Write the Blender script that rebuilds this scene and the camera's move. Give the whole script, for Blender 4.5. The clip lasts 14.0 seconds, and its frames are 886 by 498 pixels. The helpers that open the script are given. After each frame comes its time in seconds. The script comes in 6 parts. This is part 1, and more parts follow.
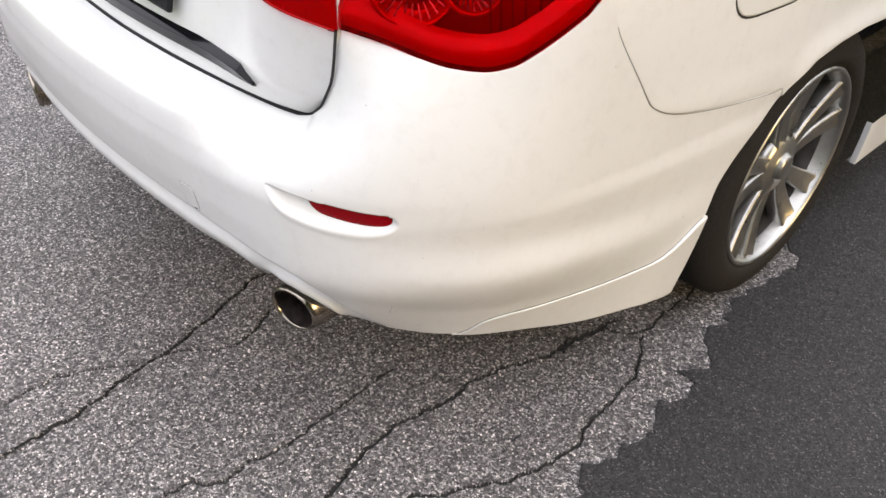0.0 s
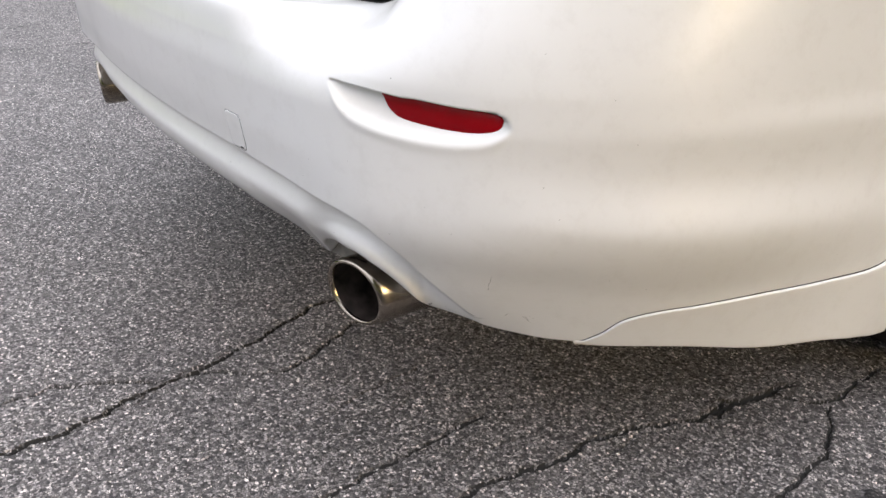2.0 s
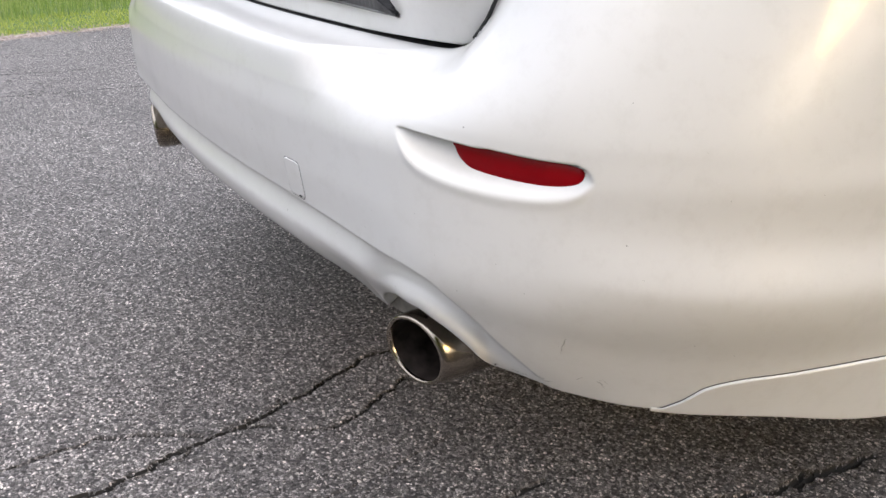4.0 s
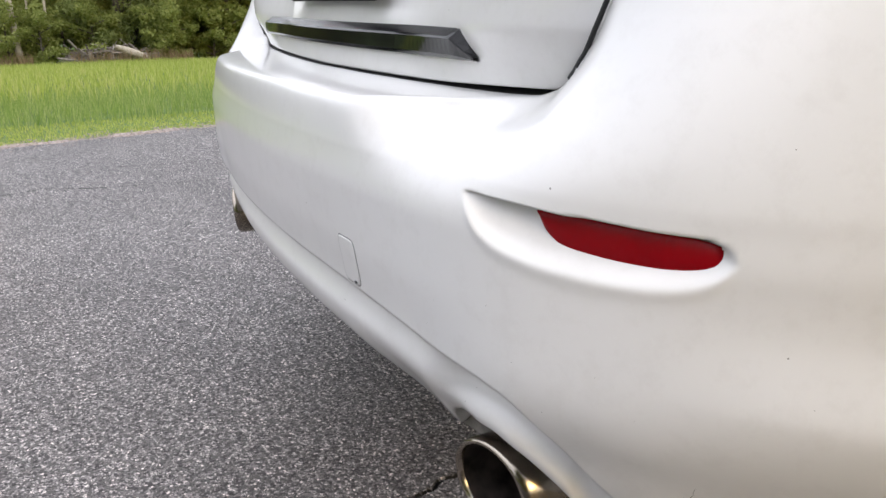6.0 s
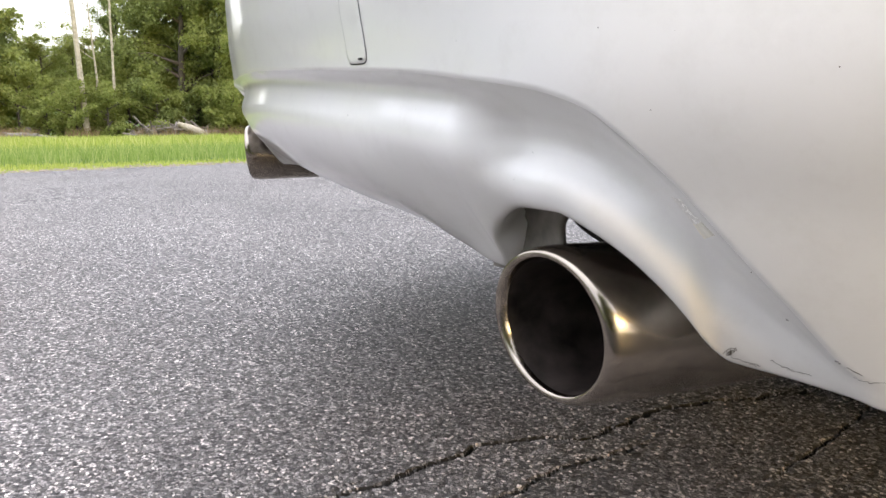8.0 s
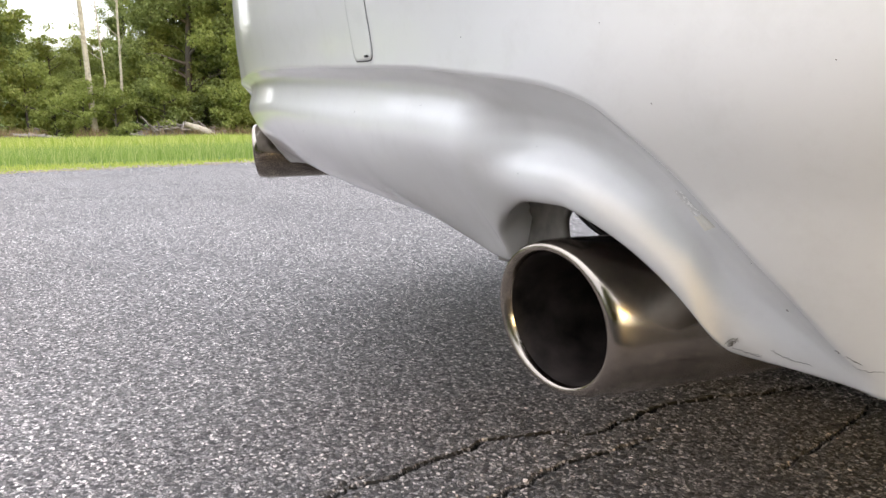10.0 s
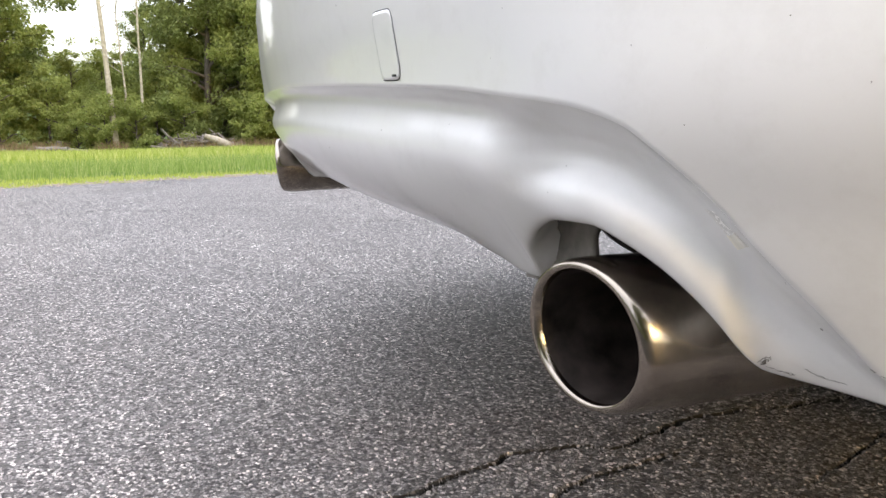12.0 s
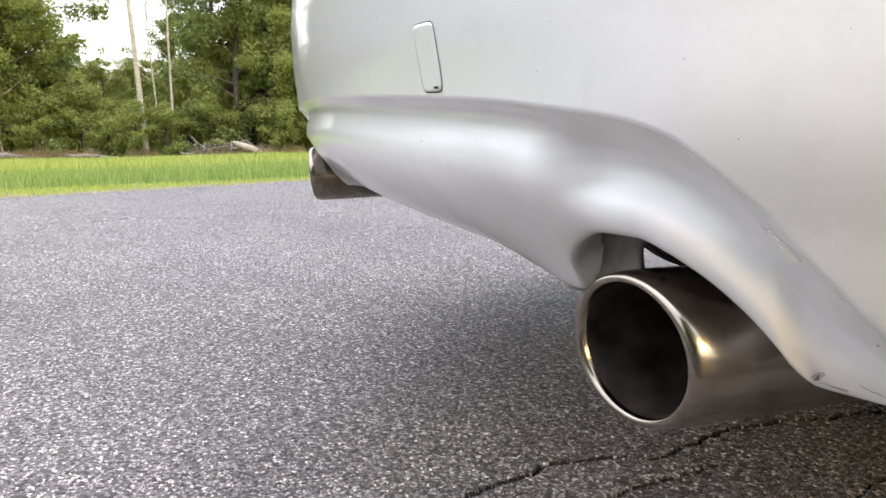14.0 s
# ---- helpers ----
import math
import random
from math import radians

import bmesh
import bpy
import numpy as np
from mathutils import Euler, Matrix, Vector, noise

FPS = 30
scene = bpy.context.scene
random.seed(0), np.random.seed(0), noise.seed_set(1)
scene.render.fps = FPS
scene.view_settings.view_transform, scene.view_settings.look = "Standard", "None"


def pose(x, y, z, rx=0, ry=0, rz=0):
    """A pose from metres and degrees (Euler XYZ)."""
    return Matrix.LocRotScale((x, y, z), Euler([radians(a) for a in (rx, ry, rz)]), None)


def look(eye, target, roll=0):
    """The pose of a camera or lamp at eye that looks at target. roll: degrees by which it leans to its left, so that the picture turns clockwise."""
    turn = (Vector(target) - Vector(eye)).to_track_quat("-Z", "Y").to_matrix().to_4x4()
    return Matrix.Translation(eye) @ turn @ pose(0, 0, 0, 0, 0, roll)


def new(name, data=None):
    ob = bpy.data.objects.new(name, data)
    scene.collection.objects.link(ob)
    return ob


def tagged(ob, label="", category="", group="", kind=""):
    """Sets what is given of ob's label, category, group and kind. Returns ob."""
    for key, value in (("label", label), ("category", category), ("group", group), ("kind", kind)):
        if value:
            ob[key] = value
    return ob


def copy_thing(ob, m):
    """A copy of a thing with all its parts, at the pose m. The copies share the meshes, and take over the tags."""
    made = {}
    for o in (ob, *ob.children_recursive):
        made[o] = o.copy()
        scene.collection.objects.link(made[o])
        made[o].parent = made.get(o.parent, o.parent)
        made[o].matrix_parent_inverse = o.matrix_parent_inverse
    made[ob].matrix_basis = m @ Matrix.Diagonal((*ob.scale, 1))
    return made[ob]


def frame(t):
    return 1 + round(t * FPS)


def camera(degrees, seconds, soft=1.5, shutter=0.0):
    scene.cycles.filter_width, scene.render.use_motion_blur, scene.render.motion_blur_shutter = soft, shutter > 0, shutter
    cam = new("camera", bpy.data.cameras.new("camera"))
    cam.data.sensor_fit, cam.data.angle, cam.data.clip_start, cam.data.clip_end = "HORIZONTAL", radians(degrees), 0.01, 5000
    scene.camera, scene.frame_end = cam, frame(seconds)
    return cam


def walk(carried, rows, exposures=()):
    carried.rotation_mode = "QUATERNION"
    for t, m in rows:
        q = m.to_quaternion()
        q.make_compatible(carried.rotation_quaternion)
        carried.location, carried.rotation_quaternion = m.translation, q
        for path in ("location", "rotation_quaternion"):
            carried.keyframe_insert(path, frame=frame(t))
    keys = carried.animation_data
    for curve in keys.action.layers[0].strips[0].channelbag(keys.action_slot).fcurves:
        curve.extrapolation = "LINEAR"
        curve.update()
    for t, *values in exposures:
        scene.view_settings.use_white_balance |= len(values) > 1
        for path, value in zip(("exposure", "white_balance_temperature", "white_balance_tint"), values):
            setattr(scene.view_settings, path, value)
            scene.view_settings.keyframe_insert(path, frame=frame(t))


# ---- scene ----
cam = camera(56.7, 14.0)
PATH = [
    (0, (1.443, -0.324, 1.176), (0.289, 0.774, -0.034), 2.4),
    (0.5, (1.478, -0.351, 1.146), (0.242, 0.764, 0.037), 2.4),
    (1, (1.431, -0.225, 1.021), (0.097, 0.864, 0.003), 2.4),
    (1.5, (1.331, -0.172, 0.797), (-0.077, 0.884, -0.153), 2.0),
    (2, (1.301, -0.211, 0.753), (-0.161, 0.823, -0.137), 1.9),
    (2.2, (1.301, -0.218, 0.782), (-0.176, 0.807, -0.093), 1.7),
    (4.3, (1.226, -0.205, 0.741), (-0.343, 0.752, -0.048), 1.5),
    (4.5, (1.219, -0.204, 0.741), (-0.365, 0.734, -0.039), 1.4),
    (5, (1.197, -0.21, 0.739), (-0.432, 0.685, 0.001), 0.8),
    (5.5, (1.159, -0.19, 0.737), (-0.531, 0.644, 0.07), 0.1),
    (6, (1.092, -0.084, 0.666), (-0.664, 0.68, 0.087), -0.3),
    (6.5, (0.992, -0.043, 0.504), (-0.813, 0.665, 0.014), -0.4),
    (7, (0.947, -0.017, 0.4), (-0.887, 0.664, -0.019), 0.0),
    (7.5, (0.922, -0.005, 0.381), (-0.922, 0.669, -0.002), 0.5),
    (8, (0.921, -0.002, 0.384), (-0.924, 0.673, 0.011), 0.8),
    (10.5, (0.929, -0.005, 0.382), (-0.925, 0.646, 0.01), 0.4),
    (11, (0.929, -0.012, 0.387), (-0.93, 0.628, 0.023), 0.3),
    (11.5, (0.929, -0.011, 0.389), (-0.936, 0.618, 0.032), 0.2),
    (12, (0.928, -0.011, 0.388), (-0.941, 0.608, 0.035), -0.0),
    (12.5, (0.926, -0.011, 0.387), (-0.947, 0.598, 0.038), -0.2),
    (13, (0.926, -0.014, 0.387), (-0.952, 0.582, 0.042), -0.3),
    (13.5, (0.926, -0.015, 0.391), (-0.958, 0.562, 0.049), -0.3),
    (14, (0.924, -0.021, 0.392), (-0.966, 0.538, 0.053), -0.3),
]
walk(cam, [(t, look(eye, target, roll)) for t, eye, target, roll in PATH],
     [(0, 2.30, 6800, 13), (1, 2.28, 6760, 13), (1.5, 2.1, 6640, 13), (2, 2.16, 6640, 13), (5, 2.08, 6600, 13), (6, 2.06, 6600, 13), (6.5, 2.03, 6580, 13), (7.5, 2.62, 6580, 13), (14, 2.60, 6580, 13)])

# ---- light ----
world = bpy.data.worlds.new("evening_sky")
scene.world = world
world.use_nodes = True
wn = world.node_tree
sky = wn.nodes.new("ShaderNodeTexSky")
sky.sky_type, sky.sun_disc = "NISHITA", False
SUN_EL, SUN_AZ = 12.0, 76.0          # azimuth from +y towards +x
sky.sun_elevation, sky.sun_rotation = radians(SUN_EL), radians(SUN_AZ)
sky.air_density, sky.dust_density, sky.ozone_density = 1.0, 0.4, 1.0
grey = wn.nodes.new("ShaderNodeHueSaturation")      # thin cloud takes most of the blue away
grey.inputs["Saturation"].default_value = 0.33
wn.links.new(sky.outputs[0], grey.inputs["Color"])
# a high veil of cloud, brighter overhead than at the horizon
ray_up, parts_up = wn.nodes.new("ShaderNodeTexCoord"), wn.nodes.new("ShaderNodeSeparateXYZ")
wn.links.new(ray_up.outputs["Generated"], parts_up.inputs[0])
veil = wn.nodes.new("ShaderNodeMapRange")
veil.inputs["To Min"].default_value, veil.inputs["To Max"].default_value = 0.6, 5.35
wn.links.new(parts_up.outputs["Z"], veil.inputs["Value"])
cloud = wn.nodes.new("ShaderNodeVectorMath")
cloud.operation = "SCALE"
cloud.inputs[0].default_value = (0.955, 1.0, 1.10)
wn.links.new(veil.outputs[0], cloud.inputs["Scale"])
whole = wn.nodes.new("ShaderNodeMix")
whole.data_type, whole.blend_type = "RGBA", "MIX"
whole.inputs[0].default_value = 0.8
wn.links.new(grey.outputs[0], whole.inputs[6])
wn.links.new(cloud.outputs[0], whole.inputs[7])
wn.links.new(whole.outputs[2], wn.nodes["Background"].inputs[0])
wn.nodes["Background"].inputs[1].default_value = 0.15

sun_data = bpy.data.lights.new("sun", "SUN")
sun_data.energy, sun_data.angle, sun_data.color = 0.235, radians(14), (1.0, 0.66, 0.15)
sun = new("sun", sun_data)
az, el = radians(SUN_AZ), radians(SUN_EL)
to_sun = Vector((math.sin(az) * math.cos(el), math.cos(az) * math.cos(el), math.sin(el)))
sun.matrix_world = look(to_sun * 50, (0, 0, 0))


# ---- materials ----
class Mat:
    """A small wrapper to write node materials in a few lines."""

    def __init__(self, name, **values):
        self.m = bpy.data.materials.new(name)
        self.m.use_nodes = True
        self.t = self.m.node_tree
        self.b = self.t.nodes["Principled BSDF"]
        for key, value in values.items():
            self.b.inputs[key.replace("_", " ")].default_value = value

    def node(self, kind, **values):
        n = self.t.nodes.new(kind)
        for key, value in values.items():
            n.inputs[key.replace("_", " ")].default_value = value
        return n

    def link(self, a, b):
        self.t.links.new(a, b)

    def coords(self, scale=(1, 1, 1), kind="Object"):
        tc, mp = self.node("ShaderNodeTexCoord"), self.node("ShaderNodeMapping")
        mp.inputs["Scale"].default_value = scale
        self.link(tc.outputs[kind], mp.inputs[0])
        return mp.outputs[0]

    def noise(self, vec, scale, detail=4, rough=0.55):
        n = self.node("ShaderNodeTexNoise", Scale=scale, Detail=detail, Roughness=rough)
        self.link(vec, n.inputs["Vector"])
        return n

    def ramp(self, fac, stops):
        r = self.node("ShaderNodeValToRGB")
        e = r.color_ramp.elements
        while len(e) < len(stops):
            e.new(0.5)
        for el_, (p, c) in zip(e, stops):
            el_.position = p
            el_.color = (*c, 1) if len(c) == 3 else c
        self.link(fac, r.inputs[0])
        return r.outputs[0]

    def mix(self, fac, a, b, blend="MIX"):
        n = self.node("ShaderNodeMix")
        n.data_type, n.blend_type = "RGBA", blend
        for sock, v in ((n.inputs[0], fac), (n.inputs[6], a), (n.inputs[7], b)):
            if hasattr(v, "is_output"):
                self.link(v, sock)
            else:
                sock.default_value = (*v, 1) if isinstance(v, tuple) else v
        return n.outputs[2]

    def math(self, op, a, b=0.0):
        n = self.node("ShaderNodeMath")
        n.operation = op
        for sock, v in ((n.inputs[0], a), (n.inputs[1], b)):
            if hasattr(v, "is_output"):
                self.link(v, sock)
            else:
                sock.default_value = v
        return n.outputs[0]

    def bump(self, height, strength, distance):
        n = self.node("ShaderNodeBump", Strength=strength, Distance=distance)
        self.link(height, n.inputs["Height"])
        self.link(n.outputs[0], self.b.inputs["Normal"])

    def colour(self, out):
        self.link(out, self.b.inputs["Base Color"])

    def rough(self, out):
        self.link(out, self.b.inputs["Roughness"])


def paint_material():
    m = Mat("pearl_white_paint", Roughness=0.32, Coat_Weight=0.75, Coat_Roughness=0.035, Coat_IOR=1.42)
    v = m.coords()
    broad = m.noise(v, 2.5, 3)
    dust = m.noise(v, 38, 6, 0.7)
    cell = m.node("ShaderNodeTexVoronoi", Scale=85.0)
    m.link(v, cell.inputs["Vector"])
    sep = m.node("ShaderNodeSeparateColor")
    m.link(cell.outputs["Color"], sep.inputs[0])
    size = m.math("MULTIPLY", sep.outputs[1], 0.075)
    speck = m.math("MULTIPLY", m.math("GREATER_THAN", sep.outputs[0], 0.93), m.math("LESS_THAN", cell.outputs["Distance"], size))
    base = m.ramp(broad.outputs[0], [(0.3, (0.735, 0.725, 0.71)), (0.7, (0.785, 0.775, 0.76))])
    dusty = m.mix(m.math("MULTIPLY", m.ramp(dust.outputs[0], [(0.5, (0, 0, 0)), (0.8, (1, 1, 1))]), 0.16), base, (0.42, 0.39, 0.34))
    m.colour(m.mix(m.math("MULTIPLY", speck, 0.7), dusty, (0.10, 0.085, 0.07)))
    m.link(m.math("ADD", m.math("MULTIPLY", dust.outputs[0], 0.07), 0.03), m.b.inputs["Coat Roughness"])
    return m.m


def plain(name, colour, rough, metal=0.0, grain=30.0, var=0.25, bump=0.0, **more):
    m = Mat(name, Roughness=rough, Metallic=metal, **more)
    v = m.coords()
    n = m.noise(v, grain, 5)
    lo = tuple(c * (1 - var) for c in colour)
    hi = tuple(min(1, c * (1 + var)) for c in colour)
    m.colour(m.ramp(n.outputs[0], [(0.3, lo), (0.7, hi)]))
    m.rough(m.ramp(n.outputs[0], [(0.3, (rough * 0.8,) * 3), (0.7, (min(1, rough * 1.25),) * 3)]))
    if bump:
        m.bump(n.outputs[0], bump, 0.002)
    return m.m


def asphalt_material(name, binder, stones, amount, scale):
    """Worn asphalt: stones of many greys in a dark binder, with broad stains."""
    m = Mat(name, Roughness=0.85)
    v = m.coords()
    warp = m.noise(v, 90, 2)
    vv = m.node("ShaderNodeMix")
    vv.data_type = "VECTOR"
    vv.inputs[0].default_value = 0.006
    m.link(v, vv.inputs[4])
    m.link(warp.outputs[1], vv.inputs[5])
    cell = m.node("ShaderNodeTexVoronoi", Scale=scale, Randomness=1.0)
    edge = m.node("ShaderNodeTexVoronoi", Scale=scale, Randomness=1.0)
    edge.feature = "DISTANCE_TO_EDGE"
    for n in (cell, edge):
        m.link(vv.outputs[1], n.inputs["Vector"])
    sep = m.node("ShaderNodeSeparateColor")
    m.link(cell.outputs["Color"], sep.inputs[0])
    stone = m.ramp(sep.outputs[0], [(p, c) for p, c in stones])
    inside = m.ramp(edge.outputs["Distance"], [(0.03, (0, 0, 0)), (0.12, (1, 1, 1))])
    lots = m.ramp(sep.outputs[1], [(1 - amount - 0.02, (0, 0, 0)), (1 - amount + 0.02, (1, 1, 1))])
    col = m.mix(m.math("MULTIPLY", inside, lots), binder, stone)
    fine = m.noise(v, 900, 2)
    col = m.mix(0.8, col, m.mix(1.0, col, m.ramp(fine.outputs[0], [(0.3, (0.45,) * 3), (0.7, (1.75,) * 3)]), "MULTIPLY"))
    mid = m.noise(v, 110, 3, 0.7)
    col = m.mix(1.0, col, m.ramp(mid.outputs[0], [(0.34, (0.55,) * 3), (0.66, (1.5,) * 3)]), "MULTIPLY")
    broad = m.noise(v, 1.6, 5, 0.6)
    col = m.mix(1.0, col, m.ramp(broad.outputs[0], [(0.3, (0.825, 0.79, 0.785)), (0.7, (1.195, 1.14, 1.125))]), "MULTIPLY")
    m.colour(col)
    m.rough(m.ramp(sep.outputs[2], [(0.0, (0.42,) * 3), (1.0, (0.85,) * 3)]))
    height = m.math("ADD", m.math("MULTIPLY", inside, m.math("MULTIPLY_ADD", sep.outputs[0], 0.6)), m.math("MULTIPLY", fine.outputs[0], 0.35))
    m.bump(height, 0.9, 0.0025)
    return m.m


PAINT = paint_material()
DARK_GAP = plain("shadow_gap_rubber", (0.02, 0.02, 0.021), 0.7)
BLACK_PLASTIC = plain("black_plastic", (0.014, 0.014, 0.015), 0.55, bump=0.2, Specular_IOR_Level=0.2)
RUBBER = plain("tyre_rubber", (0.026, 0.023, 0.021), 0.8, grain=120, bump=0.4, Specular_IOR_Level=0.06)
ALLOY = plain("silver_alloy", (0.46, 0.447, 0.425), 0.33, 1.0, grain=60, var=0.12)
STEEL = plain("tarnished_steel", (0.30, 0.264, 0.224), 0.17, 1.0, grain=32, var=0.32)
BORE = plain("sooty_brown_bore", (0.021, 0.0165, 0.0145), 0.55, grain=45, var=0.8, bump=0.4, Specular_IOR_Level=0.12)
SOOT = plain("soot", (0.004, 0.0034, 0.003), 0.85, grain=80, Specular_IOR_Level=0.12)
MUFFLER = plain("dull_aluminium", (0.45, 0.44, 0.43), 0.45, 1.0)
# darker metals for the parts behind the spokes
DISC = plain("dark_brake_iron", (0.10, 0.085, 0.075), 0.5, 0.8)
BARREL = plain("dark_rim_barrel", (0.11, 0.10, 0.095), 0.5, 0.7)
DARK_CHROME = plain("dark_chrome", (0.006, 0.006, 0.007), 0.10, 0.0, grain=4, var=0.1, Specular_IOR_Level=0.18)
GLASS_DARK = plain("tinted_glass", (0.015, 0.017, 0.018), 0.04, 0.0, Coat_Weight=1.0)
RED_PLASTIC = plain("red_lens_plastic", (0.50, 0.005, 0.008), 0.2, 0.0, grain=15, var=0.1, Coat_Weight=1.0)
ASPHALT = asphalt_material("worn_asphalt", (0.048, 0.046, 0.046), [(0.0, (0.068, 0.065, 0.063)), (0.45, (0.195, 0.186, 0.182)), (0.8, (0.37, 0.355, 0.346)), (1.0, (0.74, 0.70, 0.67))], 0.84, 245)
SEALED = asphalt_material("sealed_asphalt", (0.02, 0.02, 0.021), [(0.0, (0.018, 0.018, 0.019)), (0.7, (0.040, 0.040, 0.041)), (1.0, (0.16, 0.15, 0.145))], 0.5, 330)
MARK = plain("dark_scuff", (0.11, 0.10, 0.09), 0.8, grain=400, var=0.5)
SHROUD_GREY = plain("dull_shroud_grey", (0.20, 0.185, 0.165), 0.7, grain=70, var=0.35, bump=0.2)
# pale colours for the sun glint painted on the bumper
GLINT_FAINT = plain("faint_glint_colour", (0.76, 0.74, 0.71), 0.25, grain=500, var=0.10)
GLINT_BRIGHT = plain("cream_glint_colour", (0.95, 0.90, 0.78), 0.16, grain=500, var=0.06, Coat_Weight=1.0)
CRACK = plain("crack_dark", (0.035, 0.032, 0.029), 0.95, grain=200, bump=0.6)


# ---- helpers for meshes ----
def mesh_from(name, verts, faces, mats, smooth=True, mat_index=None):
    me = bpy.data.meshes.new(name)
    me.from_pydata([tuple(map(float, v)) for v in verts], [], [tuple(map(int, f)) for f in faces])
    for m in (mats if isinstance(mats, (list, tuple)) else [mats]):
        me.materials.append(m)
    if smooth:
        me.polygons.foreach_set("use_smooth", [True] * len(me.polygons))
    if mat_index is not None:
        me.polygons.foreach_set("material_index", [int(i) for i in mat_index])
    me.update()
    return me


def child(name, me, parent, label=""):
    ob = new(name, me)
    ob.parent = parent
    if label:
        tagged(ob, label)
    return ob


def part(name, bm, mat, parent, label="", smooth=True):
    me = bpy.data.meshes.new(name)
    bm.to_mesh(me)
    bm.free()
    me.materials.append(mat)
    if smooth:
        me.polygons.foreach_set("use_smooth", [True] * len(me.polygons))
    return child(name, me, parent, label)


def grid_faces(n, m, close_n=False, close_m=False, base=0):
    faces = []
    for i in range(n if close_n else n - 1):
        for j in range(m if close_m else m - 1):
            a, b = i, (i + 1) % n
            c, d = j, (j + 1) % m
            faces.append((base + a * m + c, base + b * m + c, base + b * m + d, base + a * m + d))
    return faces


def unit(a):
    return a / np.maximum(np.linalg.norm(a, axis=-1, keepdims=True), 1e-12)


def grid_normals(P):
    return unit(np.cross(np.gradient(P, axis=0), np.gradient(P, axis=1)))


def flanged(P, sides, roll=0.003, depth=0.015, flip=1.0):
    """A grid of points with rolled edges on the sides named (u U v V: low and high of each way)."""
    for s in sides:
        N = grid_normals(P) * flip
        ax = 0 if s in "uU" else 1
        k = 0 if s in "uv" else -1
        k2 = 1 if s in "uv" else -2
        e, i = np.take(P, k, ax), np.take(P, k2, ax)
        n = np.take(N, k, ax)
        out = e - i
        out = unit(out - n * np.sum(out * n, -1, keepdims=True))
        rows = [e + out * roll * math.sin(a) - n * roll * (1 - math.cos(a)) for a in (0.5, 1.0, math.pi / 2)]
        rows.append(rows[-1] - n * depth)
        rows = [np.expand_dims(r, ax) for r in rows]
        P = np.concatenate(rows[::-1] + [P] if s in "uv" else [P] + rows, ax)
    return P


def grid_part(name, P, mat, parent, label="", flip=False, close_n=False, close_m=False):
    n, m = P.shape[:2]
    f = grid_faces(n, m, close_n, close_m)
    if flip:
        f = [q[::-1] for q in f]
    return child(name, mesh_from(name, P.reshape(-1, 3), f, mat), parent, label)


def box_bm(sx, sy, sz, bevel=0.0, at=(0, 0, 0), rot=None, seg=2):
    bm = bmesh.new()
    bmesh.ops.create_cube(bm, size=1)
    bmesh.ops.scale(bm, vec=(sx, sy, sz), verts=bm.verts)
    if bevel:
        bmesh.ops.bevel(bm, geom=bm.edges[:], offset=bevel, segments=seg, affect="EDGES", profile=0.6)
    if rot is not None:
        bmesh.ops.rotate(bm, matrix=rot, verts=bm.verts)
    bmesh.ops.translate(bm, vec=at, verts=bm.verts)
    return bm


def lathe(profile, n, axis="x", centre=(0, 0, 0), warp=None):
    """Points (radius, along) turned round an axis: an array of rings."""
    a = np.linspace(0, 2 * math.pi, n, endpoint=False)
    rows = []
    for r, h in profile:
        c, s = r * np.cos(a), r * np.sin(a)
        z = np.full(n, h)
        rows.append(np.stack([z, c, s] if axis == "x" else [c, z, s] if axis == "y" else [c, s, z], -1))
    return np.array(rows) + np.array(centre)


def pchip(xk, yk, x):
    """Smooth curve through the knots that does not overshoot."""
    xk, yk, x = np.asarray(xk, float), np.asarray(yk, float), np.asarray(x, float)
    h, dl = np.diff(xk), np.diff(yk) / np.diff(xk)
    d = np.zeros(len(xk))
    d[0], d[-1] = dl[0], dl[-1]
    for i in range(1, len(xk) - 1):
        if dl[i - 1] * dl[i] > 0:
            w1, w2 = 2 * h[i] + h[i - 1], h[i] + 2 * h[i - 1]
            d[i] = (w1 + w2) / (w1 / dl[i - 1] + w2 / dl[i])
    x = np.clip(x, xk[0], xk[-1])
    i = np.clip(np.searchsorted(xk, x) - 1, 0, len(xk) - 2)
    t = (x - xk[i]) / h[i]
    return (yk[i] * (1 + 2 * t) * (1 - t) ** 2 + d[i] * h[i] * t * (1 - t) ** 2 + yk[i + 1] * t * t * (3 - 2 * t) + d[i + 1] * h[i] * t * t * (t - 1))


def smooth(a, b, x):
    t = np.clip((np.asarray(x, float) - a) / (b - a), 0, 1)
    return t * t * (3 - 2 * t)


# ---- the car: shape of its tail ----
# Car axes: x to its right, y to its front, z up; origin on the ground under the tail.
PLAN = [(0.0, 0.101), (0.16, 0.106), (0.302, 0.118), (0.422, 0.133), (0.518, 0.151), (0.603, 0.1825), (0.684, 0.231),
        (0.745, 0.292), (0.792, 0.371), (0.823, 0.466), (0.8455, 0.585), (0.861, 0.735), (0.874, 0.885), (0.884, 1.085), (0.888, 1.30)]


def spline2(points, n=60):
    p = np.array(points, float)
    # mirrored first neighbour keeps the tail square to the centre line
    q = np.vstack([p[1] * [-1, 1], p, 2 * p[-1] - p[-2]])
    out = []
    for i in range(1, len(q) - 2):
        a, b, c, d = q[i - 1:i + 3]
        u = np.linspace(0, 1, n, endpoint=False)[:, None]
        out.append(0.5 * (2 * b + (c - a) * u + (2 * a - 5 * b + 4 * c - d) * u ** 2 + (3 * b - a - 3 * c + d) * u ** 3))
    return np.vstack(out + [p[-1:]])


